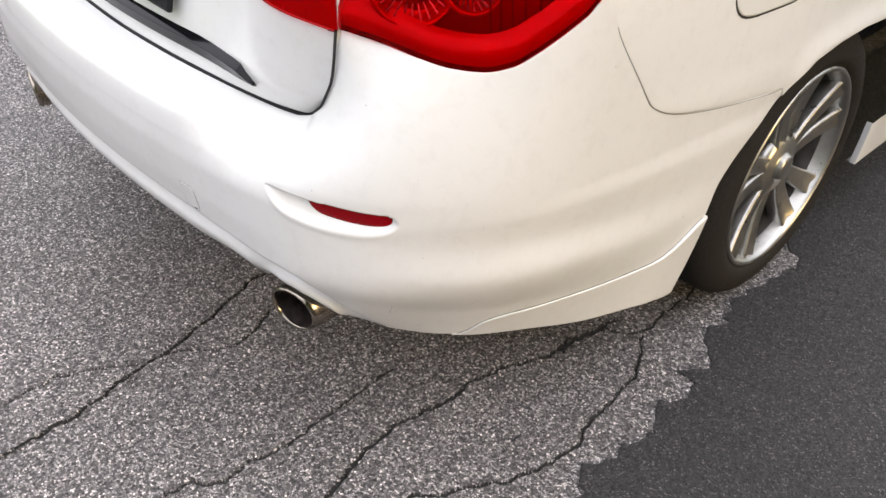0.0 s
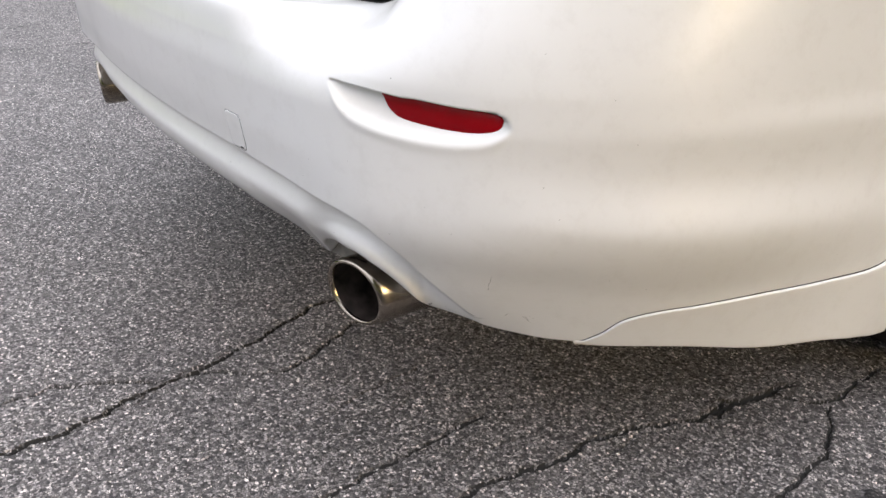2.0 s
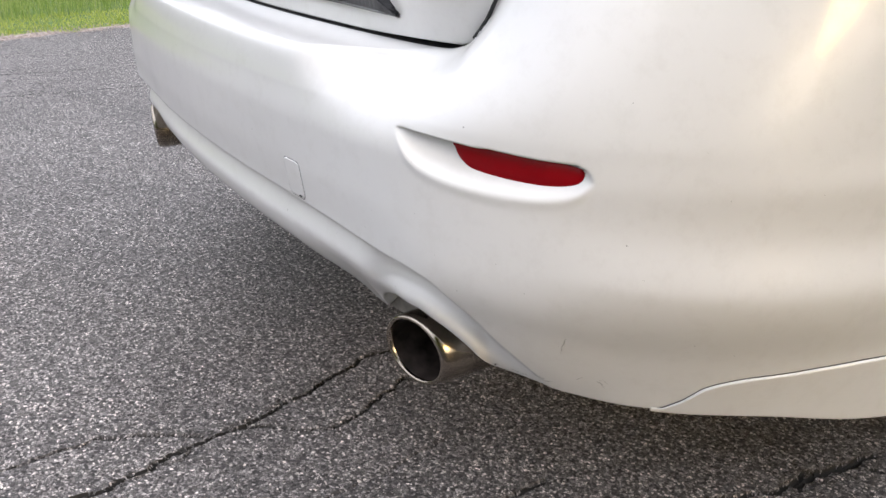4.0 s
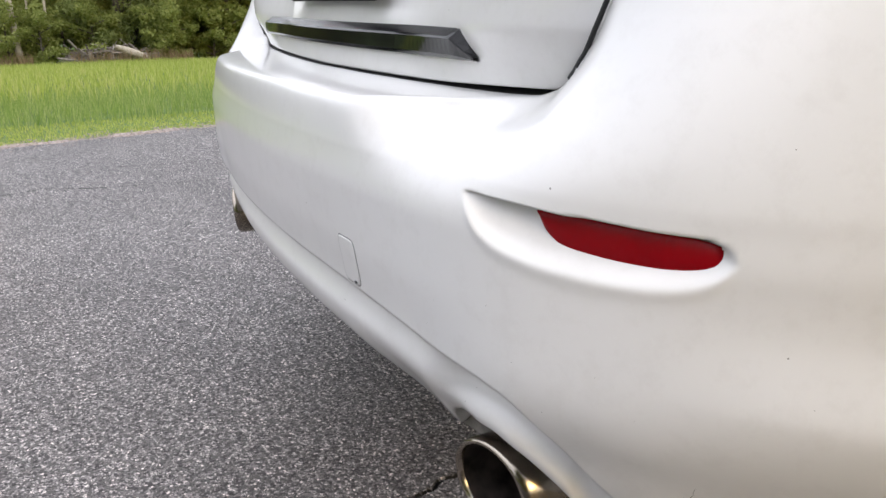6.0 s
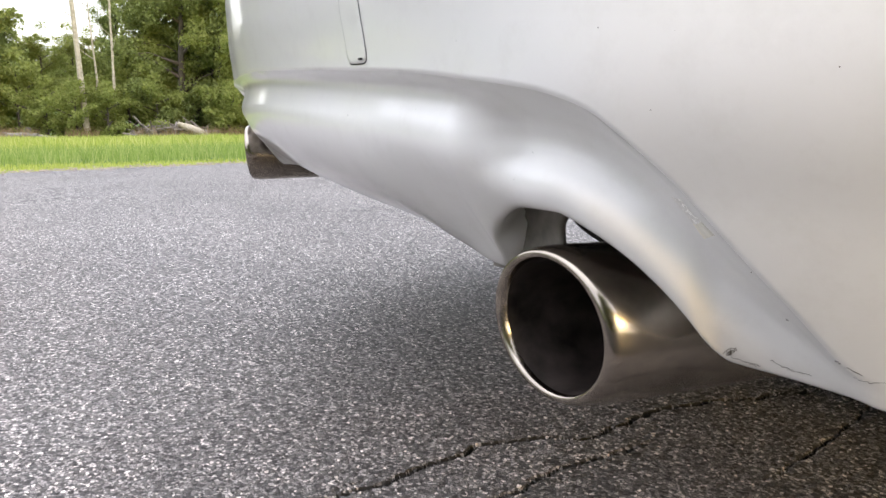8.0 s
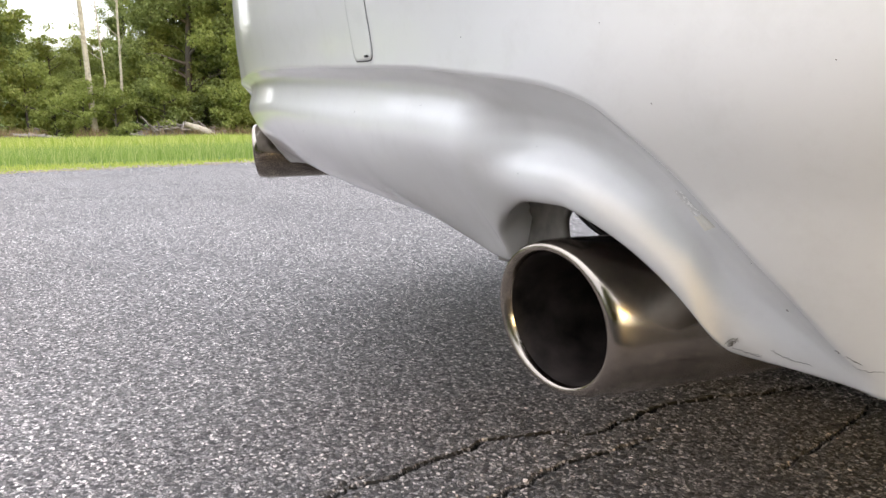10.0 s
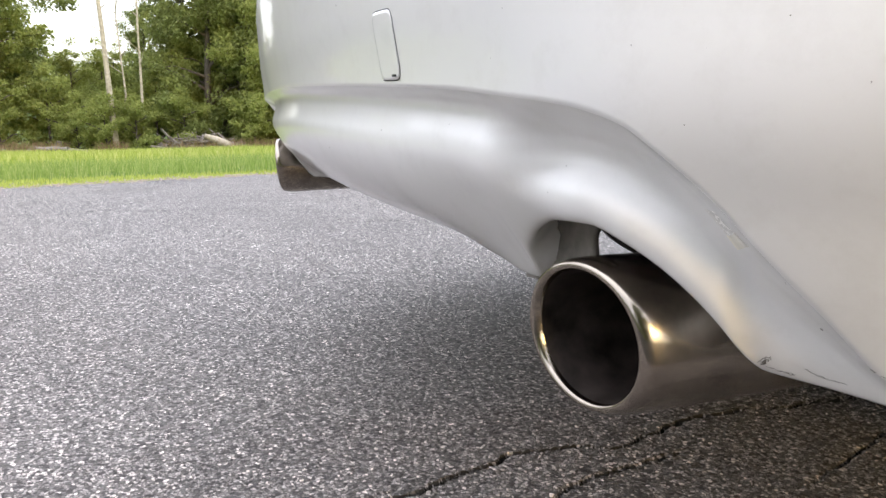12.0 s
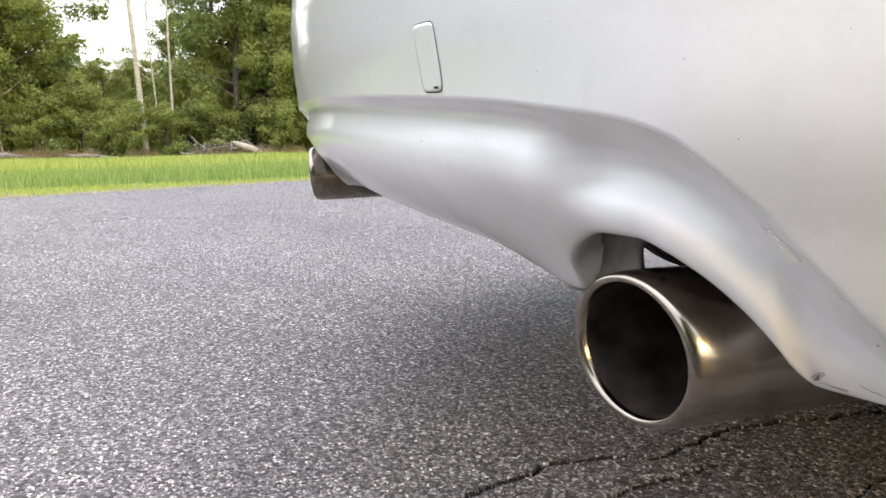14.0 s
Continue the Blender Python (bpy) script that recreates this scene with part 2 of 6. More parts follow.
CURVE = spline2(PLAN)
ARC = np.concatenate([[0], np.cumsum(np.linalg.norm(np.diff(CURVE, axis=0), axis=1))])
TAN = unit(np.gradient(CURVE, axis=0))
for _ in range(30):                              # soften the turn of the outline
    TAN[1:-1] = unit(0.25 * TAN[:-2] + 0.5 * TAN[1:-1] + 0.25 * TAN[2:])
NRM = np.stack([TAN[:, 1], -TAN[:, 0]], 1)


def arc_x(x):
    """Length along the outline at which it is x metres from the centre line."""
    return np.interp(x, CURVE[:, 0], ARC)


def arc_y(y):
    return np.interp(y, CURVE[:, 1], ARC)


def outline(s):
    return (np.stack([np.interp(s, ARC, CURVE[:, k]) for k in (0, 1)], -1), unit(np.stack([np.interp(s, ARC, NRM[:, k]) for k in (0, 1)], -1)))


def table(rows, s, col):
    """Rows (x of the station, value, value ...) as a smooth curve along the outline."""
    r = np.array(rows)
    return pchip(arc_x(r[:, 0]), r[:, col], s)


# crease above the lower fascia: height
CREASE = [(0.0, 0.404), (0.16, 0.402), (0.32, 0.399), (0.42, 0.396), (0.48, 0.392), (0.54, 0.3865), (0.557, 0.383), (0.5726, 0.3775), (0.585, 0.3685), (0.596, 0.3585), (0.606, 0.348), (0.6156, 0.3355),
          (0.6254, 0.3225), (0.6366, 0.308), (0.6464, 0.2955), (0.656, 0.282), (0.6626, 0.273), (0.669, 0.2655), (0.677, 0.260), (0.69, 0.257), (0.72, 0.2553), (0.76, 0.254), (0.80, 0.254), (0.825, 0.248), (0.846, 0.234), (0.855, 0.222), (0.861, 0.211), (0.866, 0.202), (0.888, 0.195)]
# lower rim: height, distance inwards
RIM = [(0.0, 0.284, 0.097), (0.25, 0.282, 0.095), (0.36, 0.277, 0.085), (0.41, 0.2745, 0.078), (0.4262, 0.2756, 0.0743), (0.4352, 0.2823, 0.0682), (0.4412, 0.2957, 0.0569),
       (0.4515, 0.3072, 0.0503), (0.4656, 0.3155, 0.0457), (0.4908, 0.3244, 0.0382), (0.5297, 0.3276, 0.0298), (0.5523, 0.3216, 0.0309), (0.5703, 0.3114, 0.0363), (0.5896, 0.2937, 0.0460), (0.6019, 0.2747, 0.0583),
       (0.6068, 0.2603, 0.0737), (0.6109, 0.2548, 0.0807), (0.64, 0.2525, 0.083), (0.665, 0.2500, 0.082), (0.70, 0.2445, 0.078), (0.76, 0.2385, 0.074), (0.80, 0.2365, 0.064), (0.825, 0.2320, 0.050), (0.846, 0.2215, 0.031), (0.855, 0.217, 0.018), (0.861, 0.206, 0.010), (0.866, 0.197, 0.009), (0.888, 0.19, 0.009)]
# upper rim (trunk gap, lamp, wing seam): height, distance inwards
TOP = [(0.0, 0.588, 0.105), (0.30, 0.589, 0.105), (0.44, 0.590, 0.105), (0.50, 0.592, 0.106), (0.525, 0.597, 0.106), (0.545, 0.605, 0.103), (0.56, 0.6165, 0.096), (0.573, 0.6270, 0.089), (0.586, 0.6410, 0.084), (0.596, 0.658, 0.082), (0.607, 0.683, 0.080),
       (0.613, 0.716, 0.079), (0.6165, 0.7525, 0.079), (0.65, 0.7480, 0.079), (0.6816, 0.7425, 0.0762), (0.7245, 0.7315, 0.0655), (0.7573, 0.7210, 0.0560), (0.7824, 0.7175, 0.0465), (0.7988, 0.7235, 0.0400), (0.8095, 0.7385, 0.0350), (0.8203, 0.7610, 0.0305), (0.8277, 0.7820, 0.0265), (0.8335, 0.806, 0.0235),
       (0.839, 0.744, 0.017), (0.8457, 0.675, 0.011), (0.8497, 0.628, 0.008), (0.8513, 0.610, 0.006), (0.853, 0.598, 0.005), (0.8565, 0.582, 0.004), (0.8628, 0.564, 0.003), (0.866, 0.557, 0.003), (0.888, 0.55, 0.003)]
# inward tuck of the face at 0.25 m height
TUCK = [(0.0, 0.02), (0.45, 0.03), (0.55, 0.055), (0.62, 0.075), (0.70, 0.079), (0.76, 0.073), (0.80, 0.062), (0.825, 0.047), (0.846, 0.026), (0.861, 0.008), (0.888, 0.006)]
RIDGE = [(0.0, 0.0), (0.58, 0.0), (0.66, 0.001), (0.73, 0.005), (0.80, 0.007), (0.83, 0.007), (0.85, 0.005), (0.865, 0.002), (0.888, 0.0)]
RIDGE_Z = [(0.0, 0.42), (0.60, 0.42), (0.72, 0.412), (0.80, 0.402), (0.8455, 0.388), (0.861, 0.372), (0.888, 0.35)]
STEP = [(0.0, 0.0140), (0.30, 0.0145), (0.42, 0.0155), (0.50, 0.0165), (0.56, 0.0165), (0.62, 0.013), (0.65, 0.011), (0.685, 0.005), (0.70, 0.0), (0.888, 0.0)]
FACE_TOP = 0.54


def face_depth(s, z):
    """Inward distance of the bumper's face between the crease and its shoulder."""
    zr = table(RIDGE_Z, s, 1)
    below = np.maximum(zr - z, 0) / (zr - 0.25)
    k = smooth(float(arc_x(0.62)), float(arc_x(0.76)), s)
    sharp = below * smooth(-0.4, 0.6, below)
    d = table(TUCK, s, 1) * (k * sharp + (1 - k) * (0.35 * below + 0.65 * below ** 2) * smooth(0.0, 0.5, below))
    up = (z - zr) / 0.06
    d = d + table(RIDGE, s, 1) * smooth(0.0, 1.0, up) * (1 - 0.6 * smooth(1.0, 2.2, up))
    return d + 0.004 * (1 - smooth(0.395, 0.45, z)) * (1 - smooth(0.45, 0.6, s)) + 0.003 * smooth(0.50, FACE_TOP, z) + 0.010 * smooth(0.54, 0.38, z) * (1 - smooth(float(arc_x(0.26)), float(arc_x(0.58)), s))


# pocket of the reflector: upper and lower edge, depth
POCKET = [(0.524, 0.5320, 0.5305, 0.0), (0.532, 0.5318, 0.5190, 0.006), (0.548, 0.5312, 0.5020, 0.014), (0.562, 0.5305, 0.4950, 0.018), (0.578, 0.5300, 0.4910, 0.021),
          (0.605, 0.5290, 0.4875, 0.022), (0.640, 0.5280, 0.4860, 0.020), (0.668, 0.5270, 0.4875, 0.017), (0.686, 0.5265, 0.4910, 0.014), (0.696, 0.5250, 0.4955, 0.011), (0.703, 0.5215, 0.5020, 0.007), (0.708, 0.5130, 0.5100, 0.0)]


def pocket_depth(s, z):
    r = np.array(POCKET)
    k = arc_x(r[:, 0])
    hi, lo, dp = (pchip(k, r[:, c], s) for c in (1, 2, 3))
    inside = (s > k[0]) & (s < k[-1])
    t = np.clip((hi - z) / np.maximum(hi - lo, 1e-4), -1, 2)
    wall = smooth(0.0, 0.0022, hi - z)
    fade = np.clip(1 - t, 0, 1)
    shape = np.where(fade > 0, 1 - (1 - fade) ** 1.6, 0) * smooth(0.0, 0.35, fade) ** 0.7
    lip = -0.0012 * np.exp(-((z - lo) / 0.006) ** 2) * smooth(0.0, 0.01, dp)      # rolled lower lip
    return np.where(inside, dp * wall * shape + lip, 0.0)


def tail_point(s, z, d):
    p, n = outline(s)
    q = p - n * np.asarray(d)[..., None]
    return np.concatenate([q, np.broadcast_to(np.asarray(z, float), q.shape[:-1])[..., None]], -1)


SHELF_END = [(0.0, 0.435), (0.2, 0.447), (0.43, 0.470), (0.57, 0.490), (0.78, 0.513), (1.0, 0.538)]
SHELF_A = [(0.0, 0.0, 0.0), (0.15, 0.020, 0.31), (0.28, 0.050, 0.61), (0.37, 0.088, 0.79), (0.44, 0.14, 0.87), (0.54, 0.26, 0.915), (0.75, 0.59, 0.955), (1.0, 1.0, 1.0)]
# lower fascia, from the crease down: the overhang and the tuck of the plain part, the hollow over the exhaust
OVERHANG = [(0.0, 0.0), (0.017, 0.37), (0.042, 0.74), (0.076, 0.96), (0.12, 1.0), (0.17, 0.92), (0.25, 0.74), (0.33, 0.55), (0.42, 0.46), (0.6, 0.3), (1.0, 0.0)]
UNDERCUT_DEEP = [(0.0, 0.0), (0.24, 0.0), (0.36, 0.05), (0.44, 0.13), (0.55, 0.29), (0.72, 0.56), (0.88, 0.82), (1.0, 1.0)]
UNDERCUT = [(0.0, 0.0), (0.30, 0.0), (0.36, 0.010), (0.44, 0.048), (0.55, 0.135), (0.72, 0.36), (0.88, 0.68), (1.0, 1.0)]
HOLLOW = [(0.0, 0.0), (0.05, 0.25), (0.12, 0.54), (0.21, 0.82), (0.32, 1.0), (0.42, 0.99), (0.58, 0.74), (0.80, 0.30), (1.0, 0.0)]
HOLLOW_D = [(0.0, 0.020), (0.46, 0.021), (0.50, 0.024), (0.55, 0.024), (0.60, 0.018), (0.64, 0.009), (0.665, 0.003), (0.69, 0.0), (0.888, 0.0)]


# the lower rim as it would run with no cut-out for the exhaust
UNCUT = [(0.0, 0.284, 0.097), (0.25, 0.282, 0.095), (0.36, 0.277, 0.084), (0.41, 0.2745, 0.077), (0.45, 0.273, 0.073), (0.52, 0.271, 0.073), (0.58, 0.264, 0.078), (0.62, 0.2545, 0.082)] + [r for r in RIM if r[0] > 0.63]
# the shoulder as it would run with no trunk gap
SHOULDER = [(0.0, 0.7525, 0.081), (0.6165, 0.7525, 0.079)] + [r for r in TOP if r[0] > 0.62]
CUT_LINE = np.array([(float(arc_x(x)), float(table(RIM, arc_x(x), 1))) for x in np.arange(0.430, 0.615, 0.0015)])
GAP_LINE = np.array([(float(arc_x(x)), float(table(TOP, arc_x(x), 1))) for x in np.arange(0.30, 0.6165, 0.0005)])
_run = np.concatenate([[0], np.cumsum(np.hypot(*np.diff(GAP_LINE, axis=0).T))])
_even = np.arange(0, _run[-1], 0.004)
GAP_LINE = np.stack([np.interp(_even, _run, GAP_LINE[:, 0]), np.interp(_even, _run, GAP_LINE[:, 1])], 1)


def line_distance(s, z, line):
    out = np.full(np.shape(s), 9.0)
    for a, b in line:
        out = np.minimum(out, np.hypot(s - a, z - b))
    return out


def gap_sink(s, z):
    """How far the skin falls to the trunk gap: a smooth blend of what each point of the gap asks for."""
    top, low, near, reach = np.zeros(np.shape(s)), np.zeros(np.shape(s)), np.full(np.shape(s), 9.0), np.zeros(np.shape(s))
    for a, b in GAP_LINE:
        d2 = (s - a) ** 2 + (z - b) ** 2
        w = 1 / (d2 + 6e-4) ** 2
        top += w * max(float(table(TOP, a, 2)) - float(shoulder_depth(a, b)), 0.0)
        low += w
        reach += w * (0.088 + 0.092 * float(smooth(0.600, 0.68, b)))
        near = np.minimum(near, d2)
    return top / low * np.clip(1 - np.sqrt(near) * low / reach, 0, 1) ** 2.5


def shoulder_depth(s, z):
    zr, dr = table(SHOULDER, s, 1), table(SHOULDER, s, 2)
    d2 = face_depth(s, FACE_TOP)
    a = np.clip((z - FACE_TOP) / (zr - FACE_TOP), 0, 1.2)
    return d2 + (dr - d2) * (0.35 * a + 0.65 * np.clip(a, 0, 2) ** 1.7)


def tail_surface(s, v):
    """A point of the tail skin: v 0 to 1 lower fascia, 1 to 2 face, 2 to 3 shoulder or shelf."""
    s, v = np.broadcast_arrays(np.asarray(s, float), np.asarray(v, float))
    z1, zb = table(CREASE, s, 1), table(RIM, s, 1)
    zt, dt = table(TOP, s, 1), table(TOP, s, 2)
    d1 = face_depth(s, z1)
    # lower fascia, with a rounded lip round the exhaust
    zl = z1 + (zb - z1) * np.clip(1 - v, 0, 1)
    zv, dv = table(UNCUT, s, 1), table(UNCUT, s, 2)
    w = np.clip((z1 - zl) / np.maximum(z1 - zv, 1e-4), 0, 1)
    oh, uc, ud, ho = np.array(OVERHANG), np.array(UNDERCUT), np.array(UNDERCUT_DEEP), np.array(HOLLOW)
    near = line_distance(s, zl, CUT_LINE)
    turn = np.clip(1 - near / 0.040, 0, 1) ** 2

    def plain_at(w_):
        deep = smooth(float(arc_x(0.28)), float(arc_x(0.42)), s)
        tuck = (1 - deep) * pchip(uc[:, 0], uc[:, 1], w_) + deep * pchip(ud[:, 0], ud[:, 1], w_)
        return d1 + (dv - d1) * tuck + table(STEP, s, 1) * pchip(oh[:, 0], oh[:, 1], w_)

    wb = np.clip((z1 - zb) / np.maximum(z1 - zv, 1e-4), 0, 1)
    plain_d = plain_at(w) + (table(RIM, s, 2) - plain_at(wb)) * turn
    u = np.clip((z1 - zl) / np.maximum(z1 - zb, 1e-4), 0, 1)
    drop = np.maximum(table(RIM, s, 2) - face_depth(s, zb), 0.0)
    hollow_d = face_depth(s, zl) + drop * (0.35 * u + 0.65 * u ** 2) + table(HOLLOW_D, s, 1) * np.clip((z1 - zb) / 0.03, 0, 1) * smooth(0.0, 0.026, near) * pchip(ho[:, 0], ho[:, 1], u)
    k = smooth(float(arc_x(0.446)), float(arc_x(0.505)), s)
    dl = (1 - k) * plain_d + k * hollow_d
    # face
    f = np.clip(v - 1, 0, 1)
    zf = z1 + (FACE_TOP - z1) * f
    beside = smooth(-0.11, 0.06, s - arc_x(0.435))
    df = face_depth(s, zf) + pocket_depth(s, zf) + beside * gap_sink(s, zf)
    # shoulder, or the shelf under the trunk lid, with a channel along the gap
    a = np.clip(v - 2, 0, 1)
    d2 = face_depth(s, FACE_TOP)
    sh = np.array(SHELF_A)
    da = pchip(sh[:, 0], sh[:, 1], a)
    ends = np.array(SHELF_END)
    end = arc_x(pchip(ends[:, 0], ends[:, 1], da))                    # where the shelf runs out beside the lid
    crisp = smooth(0.0, 0.7, da)
    shelf = 1 - smooth(0, 1, (s - end + 0.11 - 0.050 * crisp) / (0.17 - 0.070 * crisp))
    za = pchip(sh[:, 0], sh[:, 2], a)
    zu = FACE_TOP + (zt - FACE_TOP) * (shelf * za + (1 - shelf) * a)
    chan = gap_sink(s, zu)
    du = shelf * (d2 + (dt - d2) * da) + (1 - shelf) * (shoulder_depth(s, zu) + chan)
    d = np.where(v < 1, dl, np.where(v < 2, df, du))
    z = np.where(v < 1, zl, np.where(v < 2, zf, zu))
    return s, z, d


ARCH = [(0.15, 0.795), (0.19, 0.800), (0.25, 0.815), (0.31, 0.826), (0.345, 0.829), (0.40, 0.842), (0.445, 0.870), (0.50, 0.925), (0.556, 0.998), (0.59, 1.07), (0.603, 1.15), (0.608, 1.25), (0.63, 1.30)]
ARCH_FROM = 0.62


def arch_y(z):
    r = np.array(ARCH)
    return pchip(r[:, 0], r[:, 1], z)


def stretch(s, z, end=0.80):
    """Lets the side end on the wheel arch: moves stations past ARCH_FROM so that the last one lies on it."""
    s0, s1 = arc_y(ARCH_FROM), arc_y(end)
    t = np.clip((s - s0) / (s1 - s0), 0, 1)
    return np.where(s > s0, s0 + t * (arc_y(arch_y(z)) - s0), s)


car = tagged(new("car"), "white pearl sedan parked on cracked asphalt, dusty tail", "car")
car.matrix_world = pose(0.03, 0, 0, 0, 0, 1.0)


def build_bumper():
    xs = np.concatenate([np.arange(0, 0.43, 0.0065), np.arange(0.43, 0.50, 0.0028), np.arange(0.50, 0.71, 0.0022)])
    s = np.concatenate([arc_x(xs), np.arange(float(arc_x(0.711)), float(arc_y(0.45)), 0.005), np.arange(float(arc_y(0.452)), float(arc_y(0.60)), 0.0035), np.linspace(float(arc_y(0.605)), float(arc_y(0.80)), 30)])
    v = np.concatenate([1 - np.linspace(1, 0, 38) ** 1.5, 1 + np.linspace(0.02, 0.55, 22), 1 + np.linspace(0.565, 0.98, 46), 2 + np.linspace(0, 1, 40)])
    s = s[np.concatenate([[True], np.diff(s) > 0.0012])]
    S, V = np.meshgrid(s, v, indexing="ij")
    S, Z, D = tail_surface(S, V)
    P = tail_point(stretch(S, Z), Z, D)
    P = np.concatenate([P[:0:-1] * [-1, 1, 1], P], 0)
    P = flanged(P, "uU", 0.004, 0.02)
    P = flanged(P, "v", 0.006, 0.05)
    P = flanged(P, "V", 0.002, 0.012)
    return grid_part("rear_bumper", P, PAINT, car, "glossy white rear bumper with dust and scuffs")


bumper = build_bumper()


# ---- the car: panels, lamps, wheels ----
def lens_material():
    """Red lamp plastic that lets the bowls behind it show."""
    m = Mat("red_lamp_lens", Roughness=0.03, Transmission_Weight=1.0, IOR=1.12)
    v = m.coords()
    m.colour(m.ramp(m.noise(v, 6, 2).outputs[0], [(0.3, (0.80, 0.012, 0.018)), (0.7, (0.88, 0.020, 0.026))]))
    return m.m


def ribbed_red():
    m = Mat("ribbed_red_reflector", Roughness=0.25, Specular_IOR_Level=0.15, Coat_Weight=0.06, Coat_Roughness=0.04)
    v = m.coords()
    wave = m.node("ShaderNodeTexWave", Scale=115.0, Distortion=0.0)
    m.link(v, wave.inputs[0])
    n = m.noise(v, 30, 3)
    xyz = m.node("ShaderNodeSeparateXYZ")
    m.link(v, xyz.inputs[0])
    far = m.math("ABSOLUTE", m.math("SUBTRACT", m.math("ABSOLUTE", xyz.outputs[0]), 0.664))
    ribs = m.math("MULTIPLY", wave.outputs[0], m.math("LESS_THAN", far, 0.024))
    m.colour(m.mix(n.outputs[0], (0.20, 0.001, 0.004), (0.28, 0.002, 0.006)))
    m.bump(ribs, 0.16, 0.0008)
    return m.m


RED_LENS = lens_material()
RED_RIB = ribbed_red()
RED_BOWL = plain("red_bowl", (0.55, 0.008, 0.012), 0.22, 0.45, grain=10, var=0.2)
CHROME = plain("chrome", (0.62, 0.62, 0.62), 0.06, 1.0, grain=5, var=0.05)
PLATE_WHITE = plain("plate_white", (0.62, 0.64, 0.66), 0.4, grain=20, var=0.06)
PLATE_BLUE = plain("plate_blue", (0.03, 0.09, 0.25), 0.4)

SKIRT_TOP = [(0.772, 0.2320), (0.7765, 0.2345), (0.7824, 0.2420), (0.788, 0.2515), (0.792, 0.2625), (0.7958, 0.2725), (0.8033, 0.2812), (0.8125, 0.2872), (0.823, 0.2905), (0.832, 0.2945), (0.8435, 0.298), (0.852, 0.298), (0.857, 0.297), (0.8595, 0.300), (0.8615, 0.309), (0.864, 0.328), (0.8662, 0.347), (0.8685, 0.357), (0.888, 0.36)]


def build_skirt():
    s = np.linspace(float(arc_x(0.7725)), float(arc_y(0.80)), 110)
    a = np.linspace(0, 1, 26)
    S, A = np.meshgrid(s, a, indexing="ij")
    r = np.array(SKIRT_TOP)
    zt = pchip(arc_x(r[:, 0]), r[:, 1], S)
    zb = table(RIM, S, 1) - 0.003 - 0.007 * smooth(float(arc_x(0.81)), float(arc_x(0.85)), S)
    Z = zb + np.maximum(zt - zb, 0.0015) * A
    tail = smooth(float(arc_y(0.66)), float(arc_y(0.80)), S)
    grow = smooth(float(arc_x(0.7725)), float(arc_x(0.795)), S)
    D = face_depth(S, Z) - (0.0016 + 0.0018 * grow) - 0.003 * tail * A
    D = D - 0.0002 * np.exp(-((1 - A) * (zt - zb) / 0.006) ** 2) * grow
    P = tail_point(stretch(S, Z), Z, D)
    P = flanged(flanged(P, "U", 0.003, 0.03), "u", 0.001, 0.004)
    P = flanged(flanged(P, "V", 0.002, 0.008), "v", 0.004, 0.03)
    ob = grid_part("side_skirt", P, PAINT, car, "white corner skirt with a raised seam")
    Q = P * np.array([-1, 1, 1])
    grid_part("side_skirt", Q, PAINT, car, "white corner skirt with a raised seam", flip=True)
    # dark joint under the seam
    s2 = np.linspace(float(arc_x(0.774)), float(arc_y(0.795)), 90)
    z2 = pchip(arc_x(r[:, 0]), r[:, 1], s2)
    rows = []
    for dz in (0.002, 0.0042):
        zz = z2 + dz
        rows.append(tail_point(stretch(s2, zz), zz, face_depth(s2, zz) - 0.0006))
    grid_part("skirt_joint", np.stack(rows, 1), DARK_GAP, car, "thin dark joint above the skirt")
    return ob


build_skirt()


def build_tow_cover():
    """Square cover of the towing eye: a slightly proud plate in a dark joint."""
    def plate(grow, lift, mat, name, parent, label=""):
        n = 64
        rings = []
        for k, rr in enumerate((0.0, 0.5, 0.9, 1.0)):
            pts = []
            for i in range(n):
                a = 2 * math.pi * i / n
                c, sn = math.cos(a), math.sin(a)
                e = (abs(c) ** 7 + abs(sn) ** 7) ** (-1 / 7)
                px, pz = c * e * rr, sn * e * rr
                zz = 0.4262 + pz * (0.0232 + grow)
                xx = 0.3335 + px * (0.0185 + grow) - 0.04 * (zz - 0.4262)
                ss = arc_x(xx)
                pts.append(tail_point(np.array(ss), np.array(zz), face_depth(np.array(ss), np.array(zz)) - lift))
            rings.append(pts)
        P = np.array(rings)
        if lift > 0.0005:
            P = np.concatenate([P, P[-1:] + np.array([0, 0.002, 0])], 0)
        return grid_part(name, P, mat, parent, label, close_m=True, flip=True)
    c = plate(0.0, 0.0008, PAINT, "tow_eye_cover", car, "small square white tow eye cover")
    plate(0.0008, 0.0003, DARK_GAP, "joint", c, "dark joint round the cover")
    nick = box_bm(0.006, 0.0025, 0.0016, 0.0005, (0.342, float(np.interp(0.342, CURVE[:, 0], CURVE[:, 1])) + float(face_depth(arc_x(0.342), 0.406)) - 0.001, 0.4058))
    part("pry_slot", nick, DARK_GAP, c, "dark pry slot")


build_tow_cover()

REFL_LO = [(0.586, 0.5245), (0.5955, 0.5120), (0.610, 0.5045), (0.632, 0.5020), (0.656, 0.5005), (0.680, 0.4995), (0.692, 0.5000), (0.700, 0.5035), (0.7045, 0.5110)]


